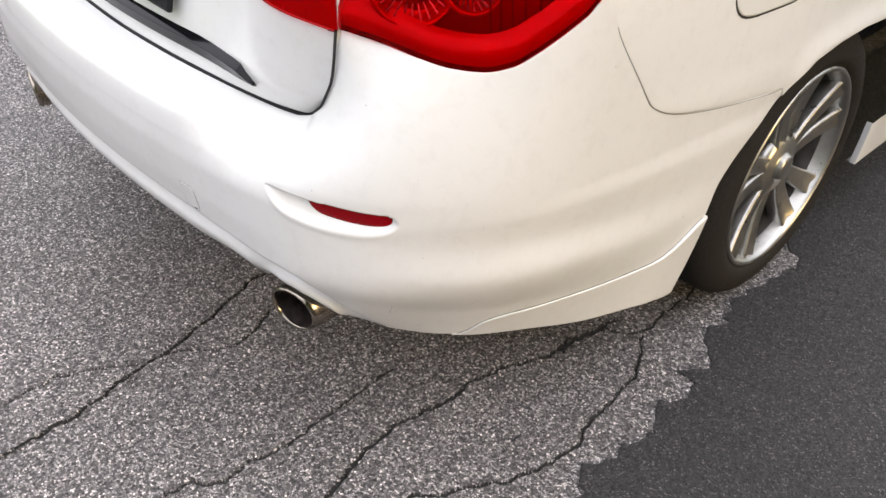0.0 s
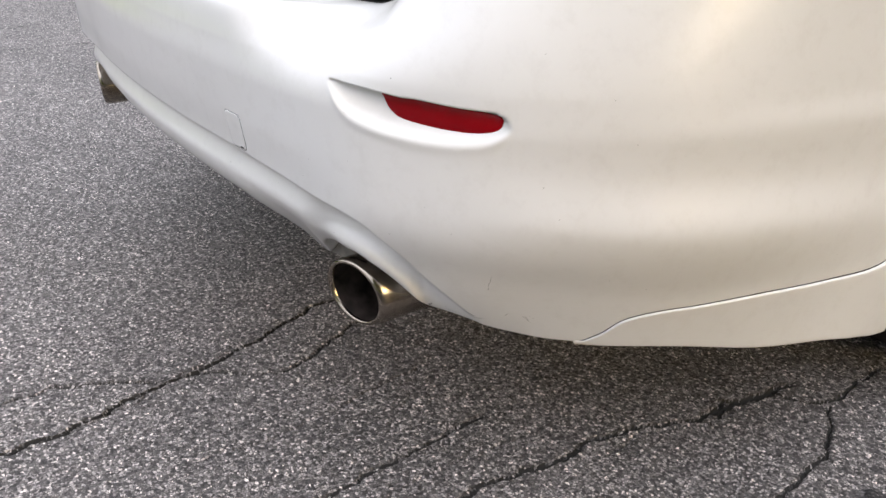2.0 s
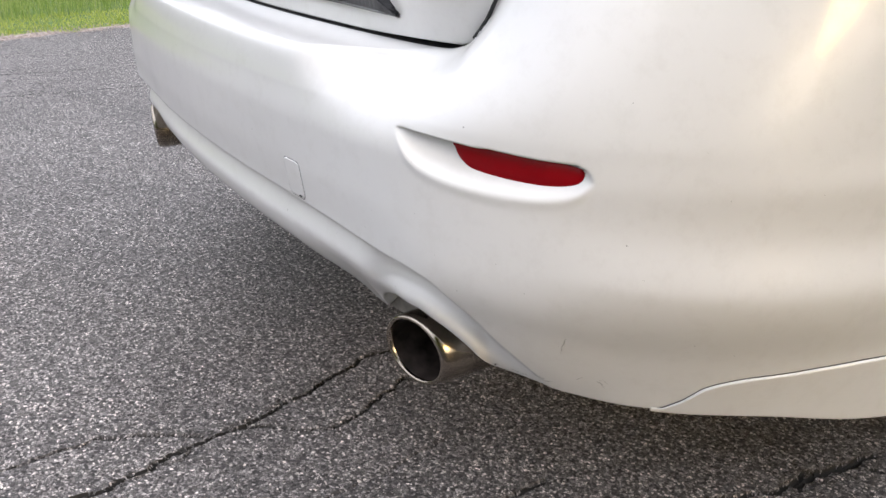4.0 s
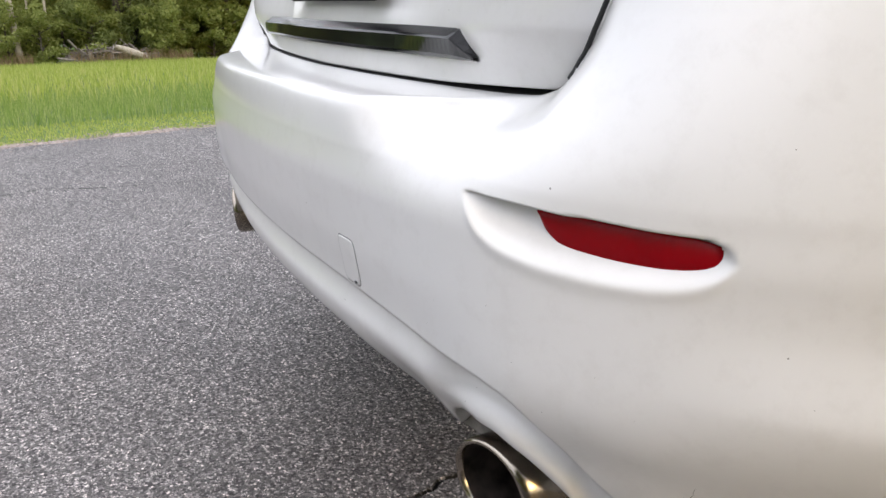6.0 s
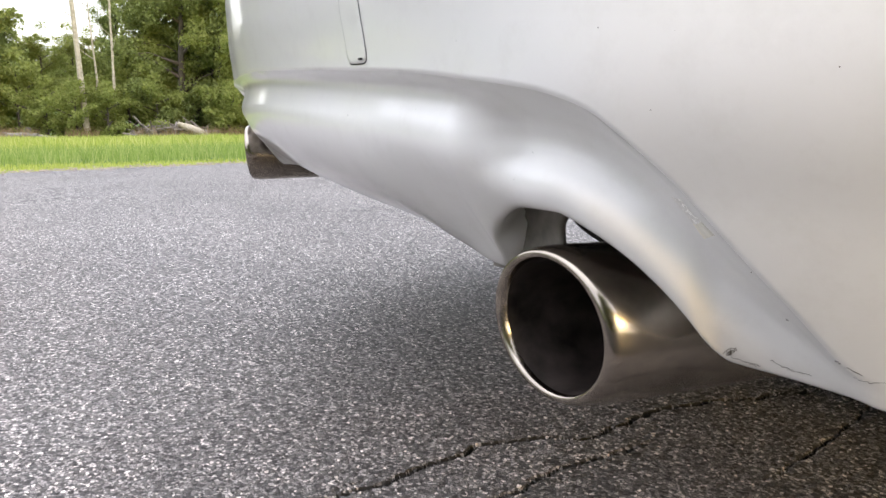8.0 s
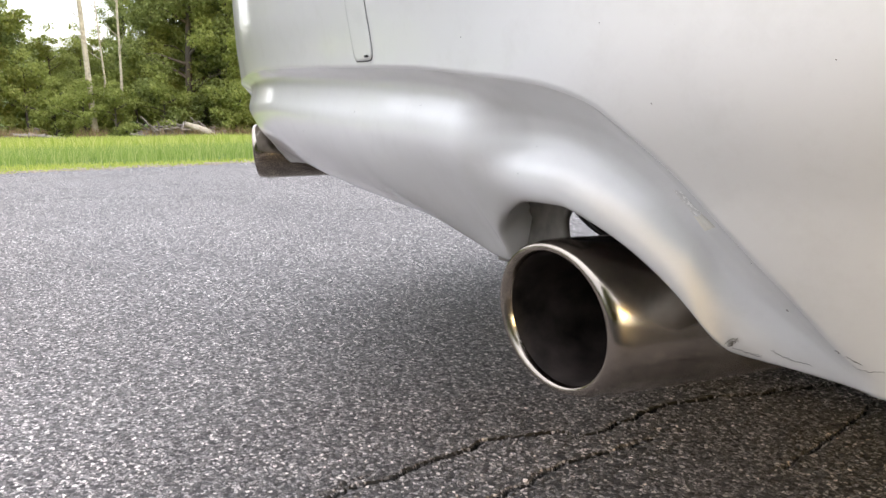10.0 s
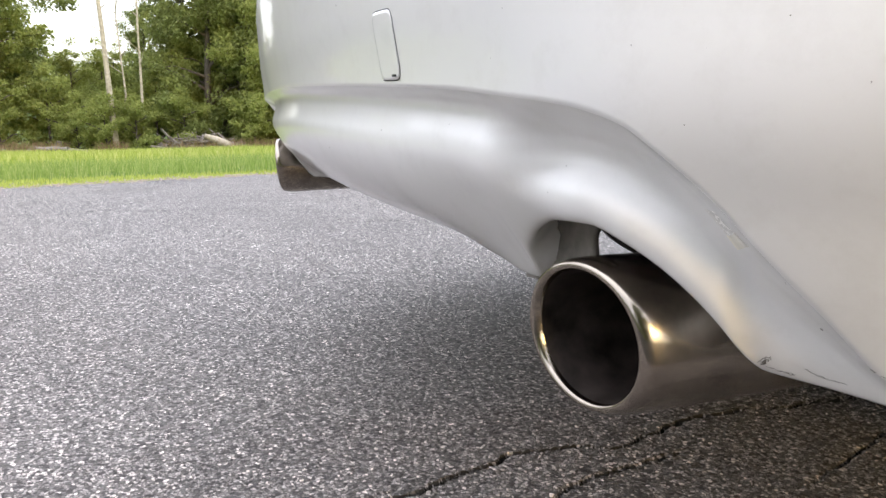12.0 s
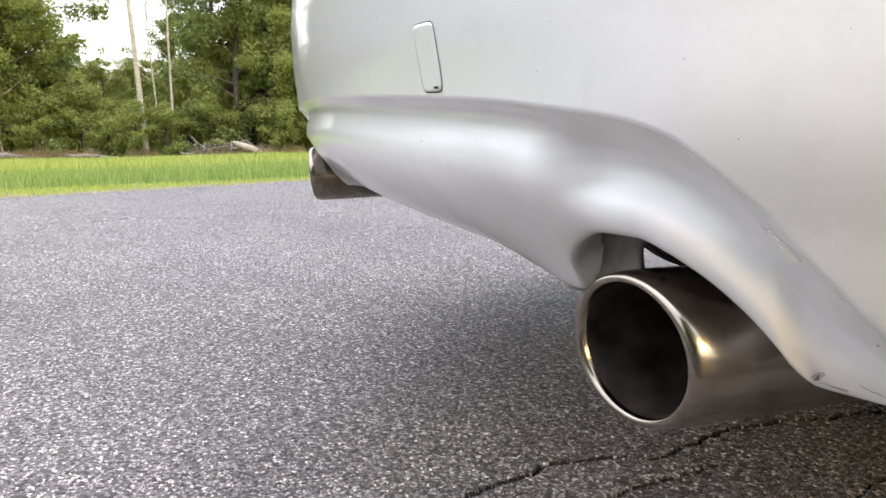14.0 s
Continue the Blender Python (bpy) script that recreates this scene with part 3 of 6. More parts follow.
def build_reflector(mirror):
    s = np.linspace(float(arc_x(0.5865)), float(arc_x(0.704)), 70)
    r, q = np.array(REFL_LO), np.array(POCKET)
    lo = pchip(arc_x(r[:, 0]), r[:, 1], s)
    hi = pchip(arc_x(q[:, 0]), q[:, 1], s) - 0.0034
    a = np.linspace(0, 1, 14)
    S, A = np.meshgrid(s, a, indexing="ij")
    Z = lo[:, None] + (hi - lo)[:, None] * A
    x = np.interp(S, ARC, CURVE[:, 0])
    D = face_depth(S, Z) + np.interp(x, [0.587, 0.62, 0.66, 0.705], [0.0130, 0.0105, 0.0080, 0.0050]) + 0.006 * np.clip(A - 0.5, 0, 1) ** 2 + 0.004 * np.clip(0.35 - A, 0, 1) + 0.004 * np.exp(-(s[-1] - S) / 0.0025)
    P = tail_point(S, Z, D)
    P = flanged(P, "vV", 0.0010, 0.006)
    if mirror:
        P = P * np.array([-1, 1, 1])
    grid_part("reflector", P, RED_RIB, car, "ribbed red reflector in a scooped pocket", flip=mirror)


build_reflector(False)
build_reflector(True)


# trunk lid
_q = arc_x(np.linspace(0.545, 0.6165, 30))
_, _z, _d = tail_surface(_q, np.full(30, 3.0))
GAP_EDGE = tail_point(_q, _z, _d)                 # the bumper's edge beside the trunk lid


def trunk_base(x, z):
    x = np.abs(x)
    base = np.interp(x, CURVE[:, 0], CURVE[:, 1]) + 0.112
    return base + 0.22 * (z - 0.595) + 0.10 * np.clip(z - 0.60, 0, 1) ** 2 + 0.02 * smooth(0.38, 0.56, x) ** 2


TRUNK_EDGE = [(0.597, 0.488), (0.600, 0.4975)] + [(p[2], p[0] - 0.0040) for p in GAP_EDGE[::3]] + [(0.80, GAP_EDGE[-1, 0] + 0.004), (0.88, GAP_EDGE[-1, 0] + 0.010), (0.95, GAP_EDGE[-1, 0] + 0.012)]
FLUSH = np.polyfit(GAP_EDGE[8:, 2] - 0.6, (trunk_base(GAP_EDGE[:, 0] - 0.0040, GAP_EDGE[:, 2]) - GAP_EDGE[:, 1] - 0.001)[8:], 1)


def trunk_y(x, z):
    """The trunk lid's skin, drawn out to lie flush with the bumper along the gap."""
    rise = np.maximum(np.polyval(FLUSH, z - 0.6), 0) * smooth(0.575, 0.65, z)
    return trunk_base(x, z) - rise * smooth(0.22, 0.56, np.abs(x))


def build_trunk():
    r = np.array(TRUNK_EDGE)
    z = np.concatenate([np.linspace(0.597, 0.66, 26), np.linspace(0.67, 0.93, 30)])
    c = np.concatenate([np.linspace(0, 0.85, 40), np.linspace(0.86, 1, 16)])
    C, Z = np.meshgrid(c, z, indexing="ij")
    X = C * pchip(r[:, 0], r[:, 1], Z)
    low = 0.5925 + 0.0045 * smooth(0.3, 0.5, X)
    Z = low + (Z - 0.597) * (0.93 - low) / (0.93 - 0.597)
    P = np.stack([X, trunk_y(X, Z), Z], -1)
    P = np.concatenate([P[:0:-1] * [-1, 1, 1], P], 0)
    P = flanged(flanged(P, "uU", 0.003, 0.03), "v", 0.003, 0.03)
    lid = grid_part("trunk_lid", P, PAINT, car, "white trunk lid with a dark trim bar")
    # wall behind the gap
    s = np.linspace(0, float(arc_x(0.66)), 120)
    _, zt, dt = tail_surface(s, np.full(len(s), 3.0))
    edge = tail_point(s, zt, dt)
    rows = [edge + np.array(o) for o in ((0.004, 0.006, -0.012), (-0.001, 0.009, -0.002), (-0.006, 0.022, 0.004))]
    Q = np.stack(rows, 1)
    Q = np.concatenate([Q[:0:-1] * [-1, 1, 1], Q], 0)
    # dark tube along the side gap: the gap's shade drawn as a shape
    q = np.linspace(float(arc_x(0.548)), float(arc_x(0.6165)), 80)
    _, zq, dq = tail_surface(q, np.full(80, 3.0))
    eq = tail_point(q, zq, dq)
    inner_x = pchip(r[:, 0], r[:, 1], zq) - 0.0012
    inner = np.stack([inner_x, trunk_y(inner_x, zq) - 0.0012, zq], -1)
    mid = inner * 0.6 + eq * 0.4 + np.array([0.0008, -0.0042, 0.0004])
    tan_ = unit(np.gradient(mid, axis=0))
    out_ = unit(np.array([0.35, -0.93, 0.0]) - tan_ * (tan_ @ np.array([0.35, -0.93, 0.0]))[:, None])
    side_ = np.cross(tan_, out_)
    ang = np.linspace(0, 2 * math.pi, 10, endpoint=False)
    shade_tube = mid[:, None, :] + 0.0021 * (np.cos(ang)[None, :, None] * out_[:, None, :] + np.sin(ang)[None, :, None] * side_[:, None, :])
    for k in (1, -1):
        grid_part("trunk_gap_shade", shade_tube * np.array([k, 1, 1]), DARK_GAP, lid, "dark strip drawn as the shade of the gap", flip=k > 0, close_m=True)
    grid_part("trunk_gasket", Q, DARK_GAP, car, "dark rubber gap round the trunk lid")
    # trim bar: a faceted dark bar with pointed ends
    xs = np.linspace(-0.380, 0.402, 81)
    half = np.where(np.abs(xs - 0.011) > 0.361, 1 - 0.86 * (np.abs(xs - 0.011) - 0.361) / 0.03, 1.0)
    sect = []
    for x, h in zip(xs, half):
        zc = 0.6145 + 0.0005 * abs(x)
        pts = []
        for dz, dy in ((0.0, 0.004), (0.0, -0.004), (0.004, -0.0085), (0.0185, -0.0115), (0.0205, -0.0100), (0.029, 0.003)):
            zz = zc + dz * (h if dz else 1)
            pts.append((x - 0.0 * dz, float(trunk_y(x, zz)) + dy * (0.4 + 0.6 * h) - 0.001, zz))
        sect.append(pts)
    P = np.array(sect)
    me = mesh_from("trim_bar", P.reshape(-1, 3), grid_faces(len(xs), 6), DARK_CHROME, smooth=False)
    child("trim_bar", me, lid, "dark chrome trim bar")
    # number plate in a black holder: the writing is drawn as plain bars
    yp = float(trunk_y(0.0, 0.745)) - 0.012
    tilt = Matrix.Rotation(radians(-14), 3, "X")
    holder = part("plate_holder", box_bm(0.350, 0.010, 0.168, 0.006, (0.017, yp, 0.748), tilt), BLACK_PLASTIC, lid, "black number plate holder")
    part("number_plate", box_bm(0.300, 0.004, 0.140, 0.001, (0.010, yp - 0.0065, 0.750), tilt), PLATE_WHITE, holder, "white and blue number plate")
    part("plate_band", box_bm(0.296, 0.002, 0.030, 0.0005, (0.010, yp - 0.0215, 0.697), tilt), PLATE_BLUE, holder, "blue lower band")
    for i in range(6):
        part("plate_bar", box_bm(0.022, 0.002, 0.060, 0.0005, (-0.105 + 0.042 * i, yp - 0.0087, 0.756), tilt), PLATE_BLUE, holder)
    return lid


build_trunk()


# rear wing (quarter panel) and side
SIDE_D = [(0.15, 0.012), (0.30, 0.006), (0.45, 0.004), (0.55, 0.003), (0.60, 0.004), (0.64, 0.008), (0.68, 0.011), (0.74, 0.017), (0.78, 0.022), (0.84, 0.034), (0.90, 0.055), (0.95, 0.09)]
WHEEL_Y, WHEEL_Z, WHEEL_R = 1.192, 0.303, 0.306


def side_depth(z):
    r = np.array(SIDE_D)
    return pchip(r[:, 0], r[:, 1], z)


def arch_top(y):
    """Height of the wheel arch over y, symmetric about the wheel."""
    r = np.array(ARCH)
    yy = np.where(y > 1.25, 2.50 - y, y)
    return np.interp(yy, r[:, 1] + np.arange(len(r)) * 1e-5, r[:, 0])


def side_x(y):
    return np.interp(y, list(CURVE[:, 1]) + [1.6, 2.4, 3.2, 3.9, 4.35, 4.65], list(CURVE[:, 0]) + [0.884, 0.882, 0.880, 0.872, 0.80, 0.62])


def build_wing(mirror):
    y = np.concatenate([np.linspace(0.514, 0.60, 50), np.linspace(0.605, 0.985, 50), np.linspace(0.99, 1.25, 40), np.linspace(1.26, 1.64, 40)])
    s = arc_y(np.minimum(y, 1.29))
    lo = np.where(y < 0.985, table(TOP, np.where(y > ARCH_FROM, arc_y(ARCH_FROM) + (s - arc_y(ARCH_FROM)) * (arc_y(0.80) - arc_y(ARCH_FROM)) / (arc_y(0.985) - arc_y(ARCH_FROM)), s), 1) + 0.0035, arch_top(y))
    steep = np.hypot(1, np.clip(np.gradient(lo, y), -4, 0)) * (y < 0.985)
    lo = np.where(y > 1.665, 0.20, lo + 0.0018 * np.maximum(steep, 1) * (y < 0.985))
    A = np.linspace(0, 1, 40)
    Y, AA = np.meshgrid(y, A, indexing="ij")
    Z = lo[:, None] + (0.945 - lo[:, None]) * AA
    X = side_x(Y) - side_depth(Z)
    X = X + 0.006 * np.exp(-((Z - lo[:, None]) / 0.03) ** 2) * smooth(0.95, 1.05, Y)
    P = np.stack([X, Y, Z], -1)
    P = flanged(flanged(P, "v", 0.003, 0.02), "u", 0.002, 0.012)
    if mirror:
        P = P * np.array([-1, 1, 1])
    wing = grid_part("rear_wing", P, PAINT, car, "white rear wing above the wheel", flip=mirror)
    # dark joint in the seam
    q = y < 0.983
    yc, zc = y[q], lo[q] - 0.5 * (0.0035 + 0.0018 * np.maximum(steep[q], 1))
    ty, tz = np.gradient(yc), np.gradient(zc)
    tl = np.hypot(ty, tz)
    rows = []
    for o in (-0.0004, 0.0004):
        yy, zz = yc - o * tz / tl, zc + o * ty / tl
        rows.append(np.stack([side_x(yy) - side_depth(zz) + 0.0007, yy, zz], -1))
    grid_part("wing_joint", np.stack(rows, 1) * (np.array([-1, 1, 1]) if mirror else 1), DARK_GAP, wing, "dark joint of the wing", flip=mirror)
    # filler flap
    if not mirror:
        n = 72
        def ring(rr, lift):
            pts = []
            for i in range(n):
                a = 2 * math.pi * i / n
                c, sn = math.cos(a), math.sin(a)
                e = (abs(c) ** 5 + abs(sn) ** 5) ** (-1 / 5)
                yy, zz = 0.893 + c * e * (0.108 + rr), 0.818 + sn * e * (0.103 + rr)
                pts.append((float(side_x(yy)) - float(side_depth(zz)) + lift, yy, zz))
            return np.array(pts)
        P = np.stack([ring(-0.1015, 0.0012), ring(-0.06, 0.0012), ring(-0.03, 0.0012), ring(-0.004, 0.0012), ring(-0.0012, 0.0008), ring(-0.0008, -0.003)], 0)
        flap = grid_part("filler_flap", P, PAINT, wing, "white fuel filler flap", close_m=True)
        P = np.stack([ring(-0.006, 0.0002), ring(0.0022, 0.0003)], 0)
        grid_part("joint", P, DARK_GAP, flap, "dark joint of the flap", close_m=True)
    return wing


build_wing(False)
build_wing(True)


# tail lamps
RED_RIM = plain("dark_red_rim", (0.13, 0.003, 0.005), 0.3)


def build_lamp(mirror):
    lamp = new("tail_lamp")
    lamp.parent = car
    tagged(lamp, "glossy red tail lamp with round bowls")
    k = np.array([-1, 1, 1]) if mirror else np.array([1, 1, 1])
    s = np.concatenate([np.linspace(float(arc_x(0.6185)), float(arc_x(0.8325)), 90), np.linspace(float(arc_y(0.512)), float(arc_y(0.70)), 24)])
    zt, dt = table(TOP, s, 1), table(TOP, s, 2)
    side = s > arc_y(0.508)
    y_ = np.interp(s, ARC, CURVE[:, 1])
    zt = np.where(side, 0.808 + 0.52 * (y_ - 0.51), zt)
    dt = np.where(side, side_depth(zt) - 0.003, dt)
    top = 0.88 + 0.02 * smooth(float(arc_x(0.70)), float(arc_x(0.83)), s)
    A = np.linspace(0, 1, 26)
    S, AA = np.meshgrid(s, A, indexing="ij")
    Z = zt[:, None] + 0.0025 + (top - zt)[:, None] * AA
    D = dt[:, None] + np.where(side, 0.16, 0.22)[:, None] * (Z - zt[:, None]) - 0.008 * np.sin(np.clip(AA, 0, 1) * math.pi) ** 0.6
    P = tail_point(S, Z, D)
    def shell(name, depth, mat, label):
        Q = tail_point(S, Z, D + depth)
        Q = flanged(flanged(Q, "uU", 0.003, 0.035), "vV", 0.003, 0.035)
        return grid_part(name, Q * k, mat, lamp, label, flip=mirror)
    shell("lens", 0.0, RED_LENS, "clear red lens")
    shell("housing", 0.042, RED_BOWL, "red housing behind the lens")
    # dark rim along the lower edge of the lens
    rim = np.stack([tail_point(s, zt + 0.002 + 0.004 * j, dt + 0.22 * (0.004 * j) + 0.004) for j in (0, 0.8, 1.5)], 1)
    grid_part("lens_rim", rim * k, RED_RIM, lamp, "dark red lower rim", flip=mirror)
    # round bowls with rings and ribs
    def bowl(xs_, zc, radius, name):
        sc = float(arc_x(xs_))
        p, n = outline(np.array(sc))
        dd = float(np.interp(sc, s, dt)) + 0.05
        c = np.array([p[0] - n[0] * dd, p[1] - n[1] * dd, zc])
        out = np.array([n[0], n[1], 0.22])
        out /= np.linalg.norm(out)
        side = np.cross([0, 0, 1], out)
        side /= np.linalg.norm(side)
        up = np.cross(out, side)
        prof = [(0.0, -0.012), (0.18, -0.012), (0.30, 0.004), (0.36, 0.010), (0.42, 0.004), (0.60, -0.006), (0.82, 0.008), (0.93, 0.022), (1.0, 0.026), (1.06, 0.018)]
        ang = np.linspace(0, 2 * math.pi, 64, endpoint=False)
        R = np.array([[c + radius * r * (math.cos(a) * side + math.sin(a) * up) + h * out for a in ang] for r, h in prof])
        b = grid_part(name, R * k, RED_BOWL, lamp, "round red bowl", close_m=True, flip=not mirror)
        for j in range(26):
            a = 2 * math.pi * (j + 0.5) / 26
            d1 = math.cos(a) * side + math.sin(a) * up
            t1 = -math.sin(a) * side + math.cos(a) * up
            q = [c + radius * r * d1 + h * out + w * t1 for r, h, w in ((0.46, 0.002, -0.0012), (0.46, 0.005, 0), (0.46, 0.002, 0.0012), (0.88, 0.018, -0.002), (0.88, 0.023, 0), (0.88, 0.018, 0.002))]
            child("rib", mesh_from("rib", np.array(q) * k, [(0, 1, 4, 3), (1, 2, 5, 4)], CHROME), b)
    bowl(0.716, 0.816, 0.056, "bowl")
    bowl(0.776, 0.822, 0.040, "small_bowl")
    band = np.stack([tail_point(s, zt + 0.0065 + 0.0385 * j, dt + 0.0055 + 0.0165 * j - 0.009 * math.sin(j * math.pi)) for j in np.linspace(0, 1, 9)], 1)
    grid_part("light_guide", band * k, RED_PLASTIC, lamp, "smooth red light guide", flip=mirror)
    # dark upright ribs towards the side
    for j in range(6):
        sj = float(arc_x(0.786 + 0.0065 * j))
        zj, dj = float(np.interp(sj, s, zt)) + 0.050, float(np.interp(sj, s, dt)) + 0.012
        q = [tail_point(np.array(sj + e), np.array(z_), np.array(dj + 0.16 * (z_ - zj) + g)) for z_ in (zj, 0.875) for e, g in ((-0.0016, 0.004), (0.0, 0.0), (0.0016, 0.004))]
        child("rib", mesh_from("rib", np.array(q) * k, [(0, 1, 4, 3), (1, 2, 5, 4)], RED_RIM), lamp, "dark red upright rib")
    # inner lamp on the trunk lid
    xs = np.linspace(0.40, 0.577, 40)
    lo = pchip([0.40, 0.42, 0.455, 0.50, 0.577], [0.800, 0.780, 0.769, 0.762, 0.7525], xs)
    X, AA = np.meshgrid(xs, np.linspace(0, 1, 16), indexing="ij")
    Z = lo[:, None] + (0.865 - lo[:, None]) * AA
    P = np.stack([X, trunk_y(X, Z) - 0.006, Z], -1)
    grid_part("inner_lens", flanged(flanged(P, "uU", 0.003, 0.012), "vV", 0.003, 0.012) * k, RED_LENS, lamp, "red lens on the trunk lid", flip=mirror)
    P2 = np.stack([X, trunk_y(X, Z) - 0.0015, Z], -1)
    grid_part("inner_housing", P2 * k, RED_BOWL, lamp, "", flip=mirror)


build_lamp(False)
build_lamp(True)


# wheels
def build_wheel():
    """One wheel about its own centre, outer face to +x."""
    w = new("wheel")
    R = WHEEL_R
    prof = [(0.205, -0.200), (0.232, -0.205), (0.262, -0.210), (0.288, -0.203), (0.300, -0.188), (R - 0.001, -0.165)]
    for g in (-0.150, -0.105, -0.060):
        prof += [(R, g - 0.006), (R - 0.007, g - 0.004), (R - 0.007, g + 0.004), (R, g + 0.006)]
    prof += [(R, -0.045), (R - 0.002, -0.030), (0.298, -0.016), (0.288, -0.004), (0.272, 0.004), (0.255, 0.008), (0.240, 0.0085), (0.228, 0.004), (0.222, -0.002), (0.219, -0.010)]
    tyre = grid_part("tyre", lathe(prof, 120), RUBBER, w, "black rubber tyre with a dusty sidewall", close_m=True)
    rim = [(0.2225, -0.006), (0.2235, 0.001), (0.221, 0.0045), (0.216, 0.005), (0.212, 0.001), (0.209, -0.010), (0.204, -0.030)]
    grid_part("rim", lathe(rim, 120), ALLOY, w, "machined grey alloy rim", close_m=True)
    grid_part("rim_barrel", lathe([(0.2045, -0.029), (0.200, -0.075), (0.198, -0.19), (0.216, -0.197)], 96), BARREL, w, "dark rim barrel", close_m=True)
    hub = [(0.0, -0.006), (0.016, -0.006), (0.024, -0.007), (0.028, -0.010), (0.030, -0.018), (0.034, -0.020), (0.060, -0.022), (0.074, -0.030), (0.078, -0.045), (0.070, -0.07)]
    grid_part("hub", lathe(hub, 60), ALLOY, w, "alloy hub with a cap", close_m=True)
    disc = [(0.02, -0.115), (0.165, -0.115), (0.167, -0.120), (0.165, -0.135), (0.02, -0.135)]
    grid_part("brake_disc", lathe(disc, 80), DISC, w, "bare steel brake disc", close_m=True)
    part("backing_plate", (lambda b: (bmesh.ops.create_cone(b, cap_ends=True, segments=48, radius1=0.197, radius2=0.197, depth=0.004, matrix=Matrix.Translation((-0.185, 0, 0)) @ Matrix.Rotation(radians(90), 4, "Y")), b)[1])(bmesh.new()), SOOT, w, "dark backing plate")
    # five pairs of swept, dished spokes
    def spoke(a0, a1, h0, h1, name):
        n = 14
        rows = []
        for i in range(n):
            t = i / (n - 1)
            r = 0.030 + t * 0.186
            a = a0 + (a1 - a0) * t ** 0.8
            half = h0 + (h1 - h0) * t
            x = -0.022 + 0.018 * t - 0.007 * math.sin(t * math.pi)
            c = np.array([0, math.cos(a) * r, math.sin(a) * r])
            tn = np.array([0, -math.sin(a), math.cos(a)])
            rows.append([c + tn * q * half + np.array([x + h, 0, 0]) for q, h in ((-0.86, -0.036), (-1.0, -0.007), (-0.90, -0.001), (-0.78, 0.0), (0.0, -0.0050), (0.78, 0.0), (0.90, -0.001), (1.0, -0.007), (0.86, -0.036))])
        return grid_part(name, np.array(rows), ALLOY, w, "grey alloy spoke", flip=True)
    for k in range(5):
        a = radians(72 * k + 27)
        spoke(a - 0.20, a - 0.225, 0.0135, 0.026, "spoke")
        spoke(a + 0.20, a + 0.225, 0.0135, 0.026, "spoke")
        nut = bmesh.new()
        aa = a + radians(36)
        bmesh.ops.create_cone(nut, cap_ends=True, segments=6, radius1=0.0095, radius2=0.008, depth=0.02, matrix=Matrix.Translation((-0.034, math.cos(aa) * 0.052, math.sin(aa) * 0.052)) @ Matrix.Rotation(radians(90), 4, "Y"))
        part("wheel_nut", nut, CHROME, w, "chrome wheel nut", smooth=False)
    return w


wheel = build_wheel()
wheel.parent = car
tagged(wheel, "grey ten-spoke alloy wheel with black tyre")
wheel.matrix_basis = pose(0.859, WHEEL_Y - 0.006, WHEEL_Z, 0, 0, 0)
FRONT_Y = WHEEL_Y + 2.72
for m in (pose(0.853, FRONT_Y, WHEEL_Z, 40, 0, 0), pose(-0.853, WHEEL_Y, WHEEL_Z, 0, 0, 180), pose(-0.853, FRONT_Y, WHEEL_Z, 30, 0, 180)):
    copy_thing(wheel, m)


# exhaust
TIP_X, TIP_Y, TIP_Z = 0.5045, 0.194, 0.258


def build_tip(mirror):
    prof = [(0.0462, 0.30), (0.0462, 0.10), (0.0468, 0.030), (0.0470, 0.020), (0.0468, 0.013), (0.0463, 0.007), (0.0453, 0.0025), (0.0438, 0.0), (0.0422, -0.0007), (0.0407, -0.0003), (0.0397, 0.0016), (0.0394, 0.0045)]
    inner = [(0.0394, 0.0043), (0.0388, 0.0060), (0.0385, 0.009), (0.0384, 0.030), (0.0384, 0.085)]
    # deep wall: soot, with the shade inside the pipe put into a blacker colour
    depths = [(0.0384, 0.085), (0.039, 0.12), (0.038, 0.24), (0.0, 0.24)]
    def shape(pr):
        P = lathe(pr, 96, "y") * np.array([0.97, 1, 0.97])
        cut = (0.29 * P[..., 0] - 0.10 * P[..., 2]) * np.clip(1 - P[..., 1:2][..., 0] / 0.14, 0, 1)
        P[..., 1] += cut
        P = P + np.array([TIP_X, TIP_Y, TIP_Z])
        P[..., 2] += np.clip(P[..., 1] - 0.25, 0, 1) * 0.02
        return P * np.array([-1, 1, 1]) + np.array([0, -0.020, 0.025]) if mirror else P     # the far tip hangs a little askew
    tip = grid_part("exhaust_tip", shape(prof), STEEL, car, "tarnished round steel exhaust tip", close_m=True, flip=not mirror)
    grid_part("bore", shape(inner), BORE, tip, "sooty brown bore behind the rim", close_m=True, flip=not mirror)
    grid_part("deep_pipe_shade", shape(depths), SOOT, tip, "sooty deep pipe wall, blackened further for its shade", close_m=True, flip=not mirror)


build_tip(False)
build_tip(True)

